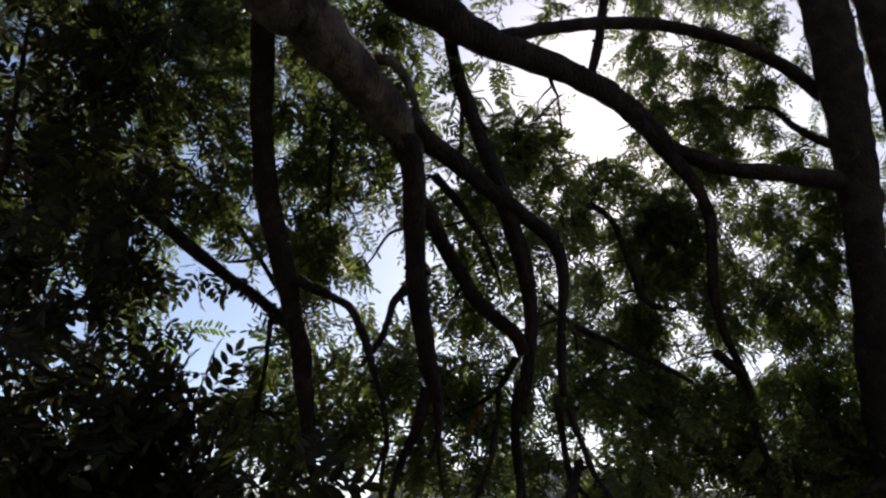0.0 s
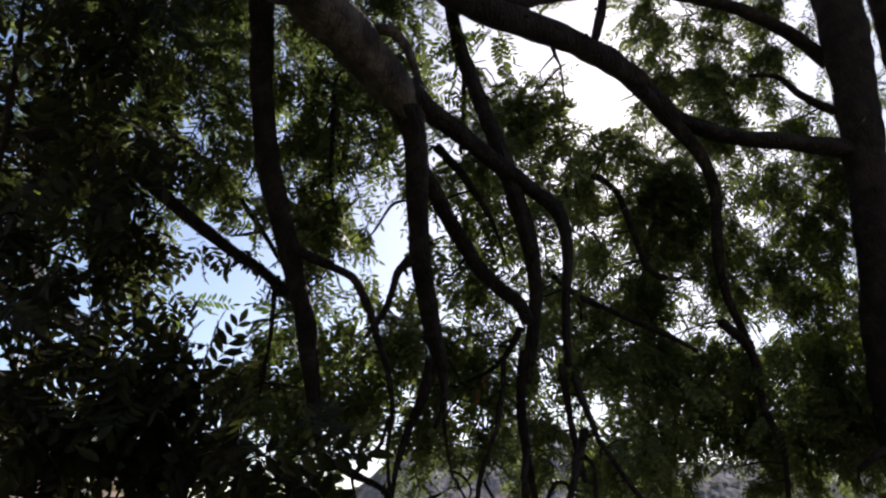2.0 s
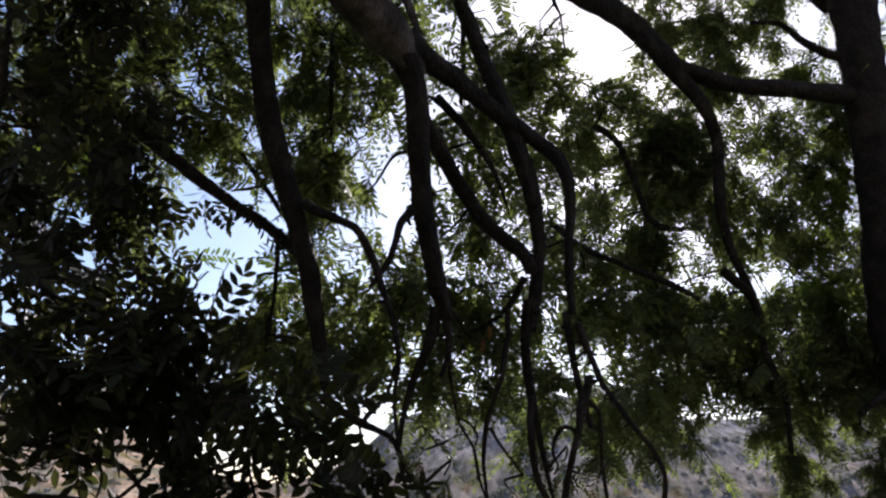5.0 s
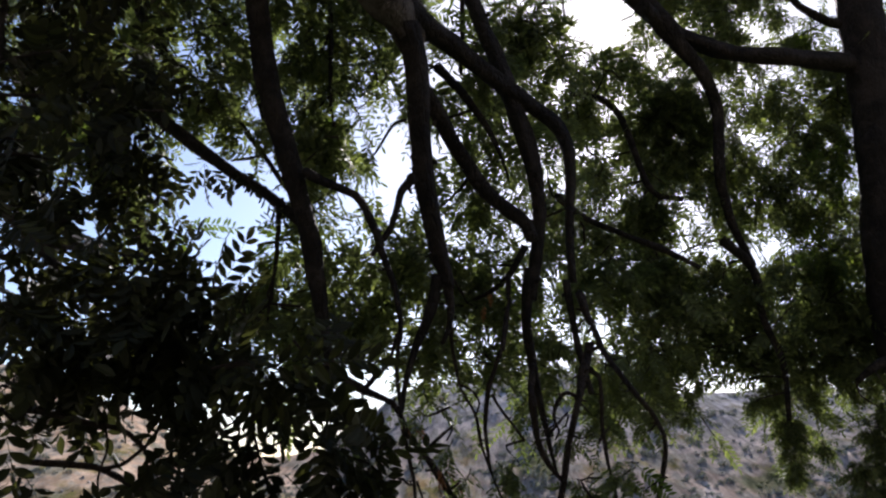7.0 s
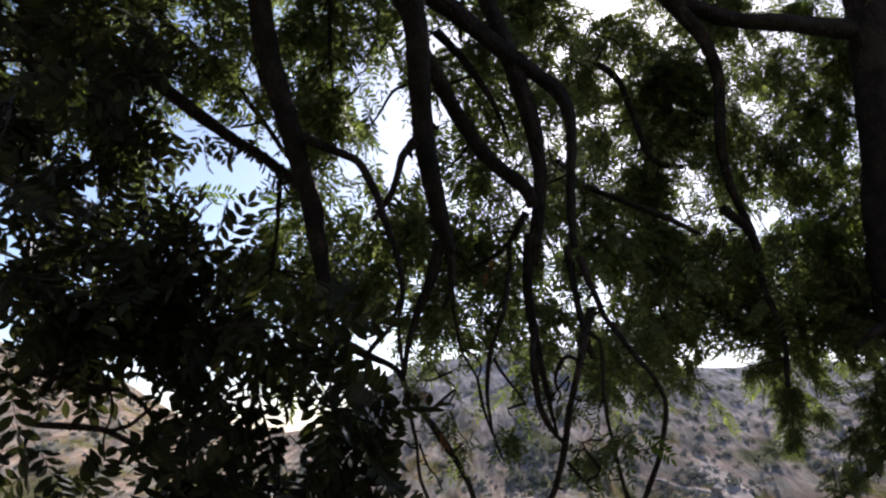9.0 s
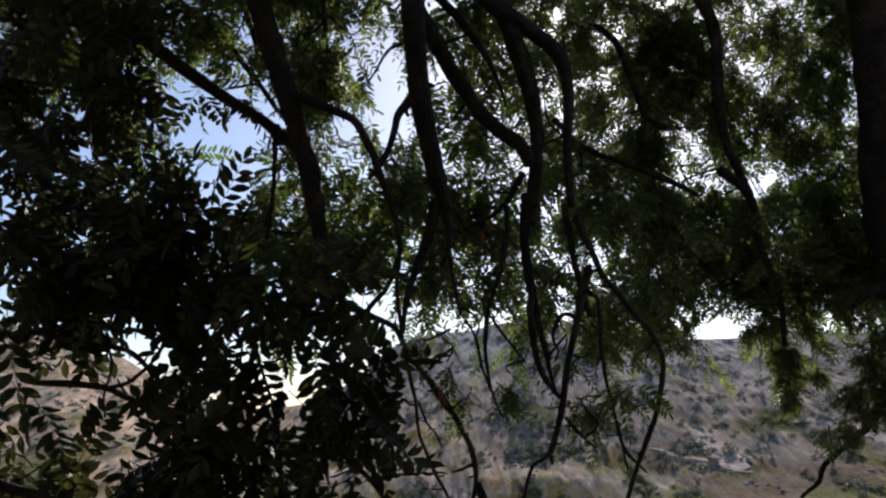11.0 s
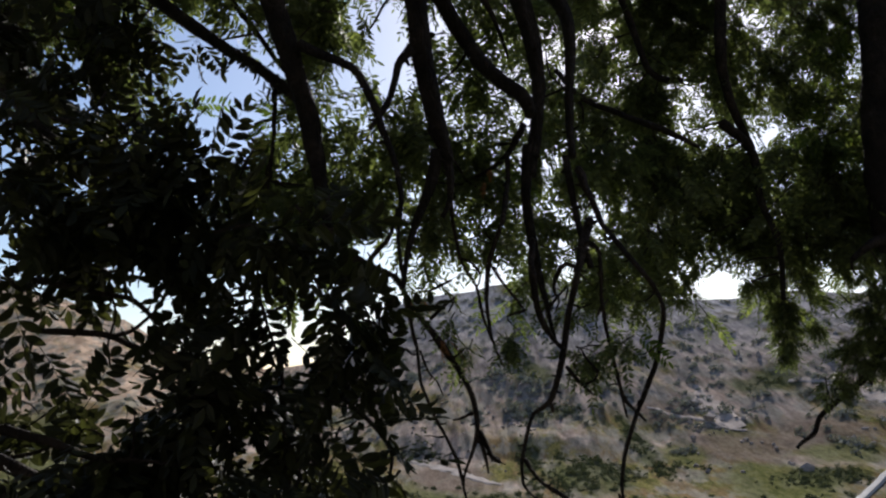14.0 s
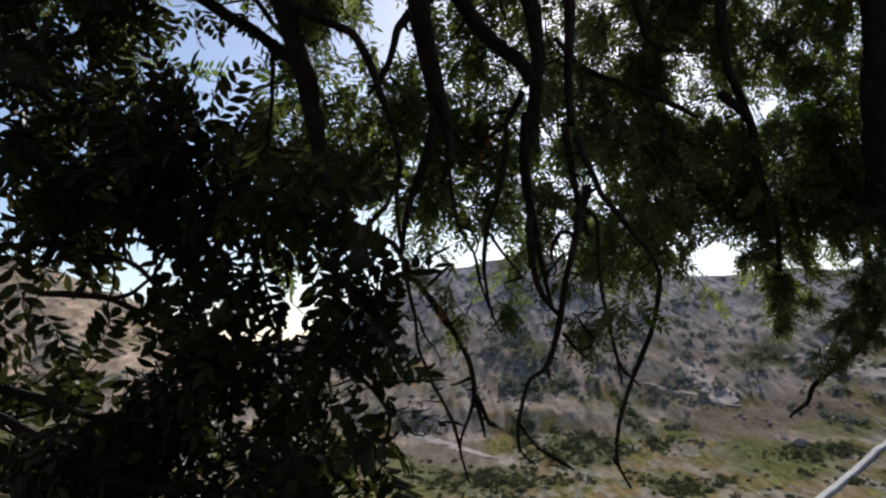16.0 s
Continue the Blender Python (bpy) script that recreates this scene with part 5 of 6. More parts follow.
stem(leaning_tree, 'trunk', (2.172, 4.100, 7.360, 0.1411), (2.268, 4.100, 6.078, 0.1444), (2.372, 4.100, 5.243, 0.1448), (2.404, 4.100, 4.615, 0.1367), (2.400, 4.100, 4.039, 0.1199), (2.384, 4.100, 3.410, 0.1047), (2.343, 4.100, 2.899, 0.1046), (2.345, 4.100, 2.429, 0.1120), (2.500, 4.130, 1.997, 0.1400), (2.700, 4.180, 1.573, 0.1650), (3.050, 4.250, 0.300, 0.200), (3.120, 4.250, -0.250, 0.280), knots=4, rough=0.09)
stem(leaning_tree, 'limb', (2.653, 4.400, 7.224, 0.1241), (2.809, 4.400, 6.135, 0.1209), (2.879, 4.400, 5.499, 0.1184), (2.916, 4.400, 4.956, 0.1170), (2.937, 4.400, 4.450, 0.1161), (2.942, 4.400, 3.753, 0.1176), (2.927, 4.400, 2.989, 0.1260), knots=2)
stem(leaning_tree, 'limb', (2.440, 4.080, 2.280, 0.0500), (2.370, 4.000, 2.090, 0.0450), (2.280, 4.000, 1.940, 0.0420), (2.180, 4.000, 1.810, 0.0370), (2.085, 4.000, 1.638, 0.0191), (1.928, 4.000, 1.508, 0.0138), (1.821, 4.000, 1.423, 0.0120), (1.792, 4.000, 1.351, 0.0111), (1.727, 4.000, 1.307, 0.0094), (1.697, 4.000, 1.276, 0.0077), knots=8, rough=0.16)
stem(leaning_tree, 'branch', (2.360, 4.060, 2.340, 0.0302), (2.160, 4.000, 2.278, 0.0239), (2.048, 4.000, 2.197, 0.0133), knots=2)
hanging = Crown(leaning_tree, LEAVES, LEAF, 9)
hanging.clump(2.13, 3.95, 2.06, 0.050, 0.061, 0.07, 51, size=0.52, hang=0.3)
hanging.clump(2.08, 3.95, 1.95, 0.056, 0.078, 0.07, 71, size=0.52, hang=0.3)
hanging.clump(2.04, 3.95, 1.83, 0.056, 0.084, 0.07, 77, size=0.52, hang=0.3)
hanging.clump(2.00, 3.95, 1.72, 0.061, 0.067, 0.07, 67, size=0.52, hang=0.3)
hanging.clump(2.08, 3.95, 1.69, 0.056, 0.067, 0.07, 43, size=0.52, hang=0.3)
hanging.clump(1.92, 3.95, 1.63, 0.056, 0.039, 0.07, 36, size=0.52, hang=0.3)
hanging.clump(1.84, 3.95, 1.62, 0.034, 0.039, 0.07, 15, size=0.52, hang=0.3)
hanging.clump(1.87, 3.95, 1.50, 0.025, 0.061, 0.07, 13, size=0.52, hang=0.3)
hanging.clump(1.94, 3.95, 1.55, 0.028, 0.039, 0.07, 9, size=0.52, hang=0.3)
hanging.clump(2.14, 3.95, 1.85, 0.045, 0.112, 0.07, 82, size=0.52, hang=0.3)
hanging.clump(2.16, 3.95, 2.16, 0.039, 0.084, 0.07, 27, size=0.52, hang=0.3)
hanging.build(60)


# ---- near shrub ----
shrub = thing("shrub", (0, 0, 0), "tall dark green shrub with broad pinnate leaves", "shrub")
stem(shrub, "stem", (-2.13, 1.85, -0.15, 0.060), (-2.06, 1.92, 0.25, 0.048), (-1.85, 2.02, 0.54, 0.041), (-1.59, 2.09, 1.04, 0.034), (-1.42, 2.13, 1.40, 0.024), (-1.38, 2.20, 1.82, 0.017), (-1.35, 2.24, 2.25, 0.012), mat=TWIG, knots=4)
stem(shrub, "stem", (-2.10, 1.89, -0.15, 0.054), (-1.85, 1.93, 0.25, 0.041), (-1.59, 2.02, 0.54, 0.031), (-1.35, 2.10, 0.97, 0.024), (-1.14, 2.13, 1.14, 0.017), mat=TWIG, knots=4)
stem(shrub, "stem", (-2.07, 1.93, -0.15, 0.048), (-1.56, 1.99, 0.25, 0.041), (-0.99, 2.13, 0.47, 0.031), (-0.60, 2.20, 0.90, 0.022), (-0.43, 2.20, 1.25, 0.014), (-0.45, 2.20, 1.68, 0.008), mat=TWIG, knots=4)
stem(shrub, 'branch', (-1.248, 2.120, 1.476, 0.0240), (-1.158, 2.120, 1.443, 0.0220), (-1.052, 2.120, 1.388, 0.0201), (-0.901, 2.120, 1.312, 0.0181), (-0.725, 2.120, 1.262, 0.0147), (-0.565, 2.120, 1.269, 0.0101), mat=TWIG, knots=4)
stem(shrub, 'branch', (-1.213, 2.120, 1.389, 0.0207), (-1.153, 2.120, 1.360, 0.0189), (-1.061, 2.120, 1.288, 0.0171), (-0.969, 2.120, 1.217, 0.0154), mat=TWIG, knots=3)
stem(shrub, 'branch', (-1.224, 2.120, 1.549, 0.0143), (-1.163, 2.120, 1.519, 0.0134), (-1.043, 2.120, 1.491, 0.0115), (-0.908, 2.120, 1.447, 0.0090), (-0.775, 2.120, 1.435, 0.0059), mat=TWIG, knots=3)
stem(shrub, 'branch', (-1.163, 2.250, 1.925, 0.0116), (-1.082, 2.250, 1.905, 0.0106), (-1.001, 2.250, 1.888, 0.0097), (-0.879, 2.250, 1.861, 0.0087), (-0.813, 2.250, 1.796, 0.0062), mat=TWIG, knots=3)
stem(shrub, 'branch', (-1.139, 2.250, 1.780, 0.0099), (-1.067, 2.250, 1.773, 0.0106), (-0.947, 2.250, 1.761, 0.0095), (-0.850, 2.250, 1.720, 0.0094), (-0.752, 2.250, 1.658, 0.0069), mat=TWIG, knots=3)
stem(shrub, 'twig', (-0.947, 2.250, 1.761, 0.0064), (-0.876, 2.250, 1.778, 0.0063), (-0.822, 2.250, 1.825, 0.0047), mat=TWIG, knots=1)
stem(shrub, 'twig', (-0.945, 2.250, 1.891, 0.0040), (-0.926, 2.250, 1.826, 0.0040), (-0.946, 2.250, 1.746, 0.0032), (-0.936, 2.250, 1.683, 0.0024), mat=TWIG)
stem(shrub, 'twig', (-1.229, 2.250, 1.429, 0.0058), (-1.136, 2.250, 1.444, 0.0066), (-1.075, 2.250, 1.474, 0.0057), mat=TWIG)
stem(shrub, 'branch', (-1.314, 2.250, 2.509, 0.0144), (-1.183, 2.250, 2.382, 0.0122), (-1.082, 2.250, 2.301, 0.0102), (-1.000, 2.250, 2.221, 0.0075), mat=TWIG, knots=2)
stem(shrub, 'branch', (-1.188, 2.250, 2.408, 0.0087), (-1.084, 2.250, 2.394, 0.0077), (-0.946, 2.250, 2.376, 0.0050), mat=TWIG, knots=1)
stem(shrub, 'twig', (-0.293, 2.250, 1.583, 0.0066), (-0.230, 2.250, 1.535, 0.0074), (-0.167, 2.250, 1.465, 0.0066), (-0.151, 2.250, 1.419, 0.0059), (-0.159, 2.250, 1.373, 0.0044), mat=TWIG, knots=2)
stem(shrub, 'stem', (-1.36, 2.23, 2.10, 0.016), (-1.46, 2.30, 2.60, 0.014), (-1.52, 2.42, 3.10, 0.012), (-1.62, 2.50, 3.70, 0.009), mat=TWIG, knots=3)
broad = Crown(shrub, BROAD, LEAF_SHADED, 21)
broad.opening(-1.01, 2.30, 2.50, 0.030, 0.055, 0.45)
broad.opening(-1.13, 2.30, 2.35, 0.036, 0.030, 0.45)
broad.opening(-0.84, 2.30, 2.74, 0.072, 0.088, 0.45)
broad.opening(-0.76, 2.30, 2.68, 0.081, 0.072, 0.45)
broad.opening(-1.26, 2.30, 2.45, 0.022, 0.017, 0.45)
broad.opening(-0.58, 2.30, 2.37, 0.091, 0.075, 0.45)
broad.opening(-1.09, 2.30, 2.51, 0.022, 0.041, 0.45)
broad.opening(-1.14, 2.30, 2.24, 0.028, 0.022, 0.45)
broad.opening(-0.75, 2.30, 2.58, 0.101, 0.127, 0.50)
broad.opening(-0.76, 2.30, 2.50, 0.101, 0.101, 0.50)
broad.opening(-0.65, 2.30, 2.56, 0.081, 0.081, 0.50)
broad.clump(-1.70, 2.53, 3.99, 0.097, 0.097, 0.16, 10, size=1.25)
broad.clump(-1.44, 2.53, 3.98, 0.097, 0.097, 0.16, 10, size=1.25)
broad.clump(-1.16, 2.42, 3.91, 0.093, 0.093, 0.16, 9, size=1.25)
broad.clump(-0.97, 2.46, 3.96, 0.094, 0.094, 0.16, 6, size=1.25)
broad.clump(-1.62, 2.51, 3.73, 0.096, 0.096, 0.16, 10, size=1.25)
broad.clump(-1.39, 2.47, 3.72, 0.094, 0.094, 0.16, 9, size=1.25)
broad.clump(-1.21, 2.54, 3.75, 0.097, 0.097, 0.16, 10, size=1.25)
broad.clump(-0.98, 2.59, 3.80, 0.099, 0.099, 0.16, 5, size=1.25)
broad.clump(-1.55, 2.48, 3.46, 0.095, 0.095, 0.16, 9, size=1.25)
broad.clump(-1.39, 2.56, 3.52, 0.098, 0.098, 0.16, 14, size=1.25)
broad.clump(-1.16, 2.54, 3.52, 0.097, 0.097, 0.16, 10, size=1.25)
broad.clump(-0.92, 2.51, 3.51, 0.096, 0.096, 0.16, 3, size=1.25)
broad.clump(-1.54, 2.53, 3.23, 0.097, 0.097, 0.16, 19, size=1.25)
broad.clump(-1.25, 2.41, 3.15, 0.092, 0.092, 0.16, 17, size=1.25)
broad.clump(-1.10, 2.46, 3.18, 0.094, 0.094, 0.16, 9, size=1.25)
broad.clump(-0.92, 2.59, 3.26, 0.099, 0.099, 0.16, 2, size=1.25)
broad.clump(-1.49, 2.58, 3.01, 0.099, 0.099, 0.16, 28, size=1.25)
broad.clump(-1.21, 2.43, 2.97, 0.093, 0.093, 0.16, 17, size=1.25)
broad.clump(-1.03, 2.46, 2.96, 0.094, 0.094, 0.16, 4, size=1.25)
broad.clump(-1.42, 2.49, 2.78, 0.095, 0.095, 0.16, 26, size=1.25)
broad.clump(-1.18, 2.46, 2.74, 0.094, 0.094, 0.16, 13, size=1.25)
broad.clump(-1.03, 2.51, 2.78, 0.096, 0.096, 0.16, 2, size=1.25)
broad.clump(-1.34, 2.43, 2.55, 0.093, 0.093, 0.16, 17, size=1.25)
broad.clump(-1.17, 2.48, 2.59, 0.094, 0.094, 0.16, 9, size=1.25)
broad.clump(-0.98, 2.50, 2.56, 0.095, 0.095, 0.16, 1, size=1.25)
broad.clump(-1.27, 2.40, 2.36, 0.092, 0.092, 0.16, 12, size=1.25)
broad.clump(-1.13, 2.53, 2.40, 0.096, 0.096, 0.16, 7, size=1.25)
broad.clump(-0.96, 2.51, 2.39, 0.096, 0.096, 0.16, 1, size=1.25)
broad.opening(-0.94, 2.20, 1.88, 0.103, 0.078, 0.50)
broad.opening(-1.03, 2.20, 1.73, 0.140, 0.084, 0.50)
broad.opening(-1.13, 2.20, 1.78, 0.053, 0.037, 0.50)
broad.opening(-0.48, 2.20, 1.84, 0.032, 0.026, 0.50)
broad.opening(-0.41, 2.20, 1.79, 0.029, 0.026, 0.50)
broad.opening(-0.58, 2.20, 1.72, 0.013, 0.045, 0.50)
broad.opening(-0.50, 2.20, 1.71, 0.019, 0.019, 0.50)
broad.opening(-0.21, 2.20, 1.49, 0.045, 0.074, 0.50)
broad.opening(-1.12, 2.20, 2.12, 0.029, 0.019, 0.50)
broad.opening(-1.22, 2.20, 2.18, 0.019, 0.019, 0.50)
broad.opening(-0.94, 2.20, 1.65, 0.096, 0.081, 0.50)
broad.opening(-1.08, 2.20, 1.74, 0.032, 0.040, 0.50)
broad.opening(-0.85, 2.20, 1.77, 0.029, 0.026, 0.50)
broad.opening(-0.44, 2.20, 1.81, 0.017, 0.013, 0.50)
broad.opening(-0.54, 2.20, 1.69, 0.020, 0.021, 0.50)
broad.opening(-0.44, 2.20, 1.72, 0.016, 0.019, 0.50)
broad.opening(-0.37, 2.20, 1.75, 0.012, 0.017, 0.50)
broad.opening(-1.10, 2.20, 1.47, 0.087, 0.053, 0.50)
broad.opening(-1.12, 2.20, 1.59, 0.040, 0.024, 0.50)
broad.opening(-0.98, 2.20, 1.59, 0.040, 0.029, 0.50)
broad.opening(-0.61, 2.20, 1.90, 0.019, 0.019, 0.50)
broad.opening(-0.76, 2.20, 1.99, 0.013, 0.013, 0.50)
broad.opening(-0.67, 2.20, 2.49, 0.117, 0.081, 0.50)
broad.opening(-0.55, 2.20, 2.33, 0.045, 0.058, 0.50)
broad.opening(-0.47, 2.20, 1.31, 0.016, 0.016, 0.50)
broad.opening(-0.22, 2.20, 1.52, 0.019, 0.040, 0.50)
broad.opening(-0.69, 2.20, 1.83, 0.011, 0.016, 0.50)
broad.opening(-0.35, 2.20, 1.85, 0.013, 0.013, 0.50)
broad.opening(-0.85, 2.20, 1.51, 0.013, 0.013, 0.50)
broad.opening(-1.06, 2.20, 1.85, 0.026, 0.034, 0.50)
broad.clump(-1.22, 2.25, 2.38, 0.086, 0.086, 0.16, 8, size=1.25)
broad.clump(-0.99, 2.11, 2.35, 0.081, 0.081, 0.16, 3, size=1.25)
broad.clump(-0.84, 2.12, 2.34, 0.081, 0.081, 0.16, 9, size=1.25)
broad.clump(-0.73, 2.30, 2.42, 0.088, 0.088, 0.16, 2, size=1.25)
broad.clump(-1.16, 2.16, 2.19, 0.082, 0.082, 0.16, 14, size=1.25)
broad.clump(-1.02, 2.22, 2.19, 0.085, 0.085, 0.16, 21, size=1.25)
broad.clump(-0.83, 2.16, 2.20, 0.082, 0.082, 0.16, 20, size=1.25)
broad.clump(-0.71, 2.25, 2.20, 0.086, 0.086, 0.16, 15, size=1.25)
broad.clump(-0.51, 2.16, 2.20, 0.082, 0.082, 0.16, 1, size=1.25)
broad.clump(-1.19, 2.25, 2.07, 0.086, 0.086, 0.16, 15, size=1.25)
broad.clump(-1.04, 2.25, 2.05, 0.086, 0.086, 0.16, 21, size=1.25)
broad.clump(-0.86, 2.25, 2.05, 0.086, 0.086, 0.16, 21, size=1.25)
broad.clump(-0.70, 2.25, 2.07, 0.086, 0.086, 0.16, 21, size=1.25)
broad.clump(-0.49, 2.11, 2.02, 0.081, 0.081, 0.16, 13, size=1.25)
broad.clump(-0.38, 2.23, 2.05, 0.085, 0.085, 0.16, 4, size=1.25)
broad.clump(-1.18, 2.24, 1.91, 0.085, 0.085, 0.16, 15, size=1.25)
broad.clump(-0.99, 2.17, 1.86, 0.083, 0.083, 0.16, 1, size=1.25)
broad.clump(-0.86, 2.27, 1.91, 0.087, 0.087, 0.16, 2, size=1.25)
broad.clump(-0.66, 2.19, 1.88, 0.084, 0.084, 0.16, 14, size=1.25)
broad.clump(-0.52, 2.18, 1.89, 0.083, 0.083, 0.16, 10, size=1.25)
broad.clump(-0.35, 2.10, 1.86, 0.080, 0.080, 0.16, 7, size=1.25)
broad.clump(-0.20, 2.14, 1.87, 0.082, 0.082, 0.16, 1, size=1.25)
broad.clump(-1.10, 2.12, 1.71, 0.081, 0.081, 0.16, 7, size=1.25)
broad.clump(-1.00, 2.22, 1.75, 0.085, 0.085, 0.16, 1, size=1.25)
broad.clump(-0.81, 2.15, 1.72, 0.082, 0.082, 0.16, 2, size=1.25)
broad.clump(-0.68, 2.17, 1.71, 0.083, 0.083, 0.16, 14, size=1.25)
broad.clump(-0.50, 2.12, 1.72, 0.081, 0.081, 0.16, 9, size=1.25)
broad.clump(-0.38, 2.20, 1.73, 0.084, 0.084, 0.16, 7, size=1.25)
broad.clump(-0.20, 2.13, 1.73, 0.082, 0.082, 0.16, 2, size=1.25)
broad.clump(-1.17, 2.25, 1.58, 0.086, 0.086, 0.16, 15, size=1.25)
broad.clump(-1.00, 2.28, 1.58, 0.087, 0.087, 0.16, 5, size=1.25)
broad.clump(-0.82, 2.14, 1.57, 0.082, 0.082, 0.16, 13, size=1.25)
broad.clump(-0.63, 2.11, 1.58, 0.081, 0.081, 0.16, 19, size=1.25)
broad.clump(-0.53, 2.29, 1.57, 0.088, 0.088, 0.16, 22, size=1.25)
broad.clump(-0.35, 2.16, 1.55, 0.083, 0.083, 0.16, 14, size=1.25)
broad.clump(-0.20, 2.15, 1.57, 0.082, 0.082, 0.16, 2, size=1.25)
broad.clump(-1.09, 2.11, 1.45, 0.080, 0.080, 0.16, 7, size=1.25)
broad.clump(-0.94, 2.11, 1.42, 0.081, 0.081, 0.16, 7, size=1.25)
broad.clump(-0.86, 2.29, 1.40, 0.087, 0.087, 0.16, 15, size=1.25)
broad.clump(-0.70, 2.28, 1.41, 0.087, 0.087, 0.16, 22, size=1.25)
broad.clump(-0.53, 2.29, 1.40, 0.087, 0.087, 0.16, 22, size=1.25)
broad.clump(-0.35, 2.12, 1.43, 0.081, 0.081, 0.16, 13, size=1.25)
broad.clump(-0.23, 2.26, 1.40, 0.086, 0.086, 0.16, 2, size=1.25)
broad.clump(-1.11, 2.21, 1.26, 0.084, 0.084, 0.16, 10, size=1.25)
broad.clump(-0.99, 2.25, 1.28, 0.086, 0.086, 0.16, 15, size=1.25)
broad.clump(-0.82, 2.18, 1.29, 0.083, 0.083, 0.16, 14, size=1.25)
broad.clump(-0.67, 2.23, 1.25, 0.085, 0.085, 0.16, 21, size=1.25)
broad.clump(-0.49, 2.15, 1.29, 0.082, 0.082, 0.16, 19, size=1.25)
broad.clump(-0.37, 2.28, 1.24, 0.087, 0.087, 0.16, 22, size=1.25)
broad.clump(-0.20, 2.28, 1.25, 0.087, 0.087, 0.16, 4, size=1.25)
broad.clump(-1.12, 2.23, 1.11, 0.085, 0.085, 0.16, 10, size=1.25)
broad.clump(-0.94, 2.20, 1.12, 0.084, 0.084, 0.16, 14, size=1.25)
broad.clump(-0.82, 2.21, 1.13, 0.084, 0.084, 0.16, 21, size=1.25)
broad.clump(-0.63, 2.13, 1.14, 0.081, 0.081, 0.16, 19, size=1.25)
broad.clump(-0.52, 2.25, 1.10, 0.086, 0.086, 0.16, 21, size=1.25)
broad.clump(-0.35, 2.13, 1.14, 0.081, 0.081, 0.16, 19, size=1.25)
broad.clump(-0.19, 2.11, 1.15, 0.080, 0.080, 0.16, 3, size=1.25)
broad.clump(-0.66, 2.15, 2.33, 0.046, 0.043, 0.06, 4, size=1.2)
broad.clump(-0.69, 2.15, 2.28, 0.030, 0.030, 0.06, 1, size=1.2)
broad.clump(-0.62, 2.15, 2.25, 0.033, 0.040, 0.06, 3, size=1.2)
broad.clump(-0.95, 2.15, 2.31, 0.061, 0.046, 0.06, 4, size=1.2)
broad.clump(-0.34, 2.15, 2.01, 0.046, 0.046, 0.06, 3, size=1.2)
broad.clump(-0.28, 2.15, 1.90, 0.036, 0.036, 0.06, 2, size=1.2)
broad.clump(-0.23, 2.15, 1.73, 0.052, 0.046, 0.06, 5, size=1.2)
broad.clump(-0.20, 2.15, 1.68, 0.030, 0.030, 0.06, 1, size=1.2)
broad.clump(-0.17, 2.15, 1.58, 0.027, 0.027, 0.06, 1, size=1.2)
broad.clump(-0.18, 2.15, 1.43, 0.036, 0.030, 0.06, 1, size=1.2)
broad.clump(-0.22, 2.15, 1.29, 0.046, 0.055, 0.06, 5, size=1.2)
broad.clump(-0.30, 2.15, 1.64, 0.061, 0.061, 0.06, 8, size=1.2)
broad.clump(-0.76, 2.15, 2.34, 0.040, 0.030, 0.06, 1, size=1.2)
broad.clump(-1.04, 2.15, 1.67, 0.061, 0.046, 0.06, 3, size=1.2)
broad.clump(-1.14, 2.15, 1.62, 0.061, 0.061, 0.06, 6, size=1.2)
broad.clump(-1.16, 2.15, 1.77, 0.052, 0.036, 0.06, 2, size=1.2)
broad.clump(-0.99, 2.15, 1.71, 0.030, 0.046, 0.06, 1, size=1.2)
broad.leaf(-0.932, 2.150, 2.268, 0.043, -0.030, 0.091, size=0.95)
broad.leaf(-0.932, 2.150, 2.268, -0.035, -0.030, 0.074, size=0.95)
broad.leaf(-0.271, 2.150, 1.967, 0.051, -0.030, -0.078, size=1.20)
broad.leaf(-0.285, 2.150, 1.952, 0.025, -0.030, -0.077, size=1.20)
broad.leaf(-0.252, 2.150, 1.876, 0.073, -0.030, -0.068, size=1.20)
broad.leaf(-0.220, 2.150, 1.787, 0.070, -0.030, -0.058, size=1.20)
broad.leaf(-0.279, 2.150, 1.758, 0.066, -0.030, -0.114, size=1.20)
broad.leaf(-0.641, 2.150, 2.219, -0.001, -0.030, 0.118, size=1.00)
broad.leaf(-0.644, 2.150, 2.219, -0.060, -0.030, 0.086, size=0.95)
broad.leaf(-0.638, 2.150, 2.219, 0.054, -0.030, 0.074, size=0.95)
broad.leaf(-0.739, 2.150, 2.236, -0.012, -0.030, 0.095, size=0.95)
broad.leaf(-0.755, 2.150, 2.237, -0.051, -0.030, 0.074, size=0.90)
broad.leaf(-0.915, 2.150, 2.272, -0.053, -0.030, 0.083, size=1.00)
broad.leaf(-0.573, 2.150, 2.186, 0.025, -0.030, 0.045, size=0.80)
broad.leaf(-0.196, 2.150, 1.821, -0.097, -0.030, 0.116, size=1.15)
broad.leaf(-0.218, 2.150, 1.776, 0.076, -0.030, 0.052, size=1.10)
broad.leaf(-0.280, 2.150, 1.853, -0.024, -0.030, 0.108, size=1.00)
broad.leaf(-0.188, 2.150, 1.642, 0.045, -0.030, 0.088, size=1.00)
broad.leaf(-0.246, 2.150, 1.498, 0.103, -0.030, 0.056, size=1.15)
broad.leaf(-0.217, 2.150, 1.440, 0.073, -0.030, 0.028, size=1.10)
broad.leaf(-0.961, 2.150, 1.564, 0.069, -0.030, 0.087, size=1.15)
broad.leaf(-0.918, 2.150, 1.593, -0.055, -0.030, -0.072, size=1.10)
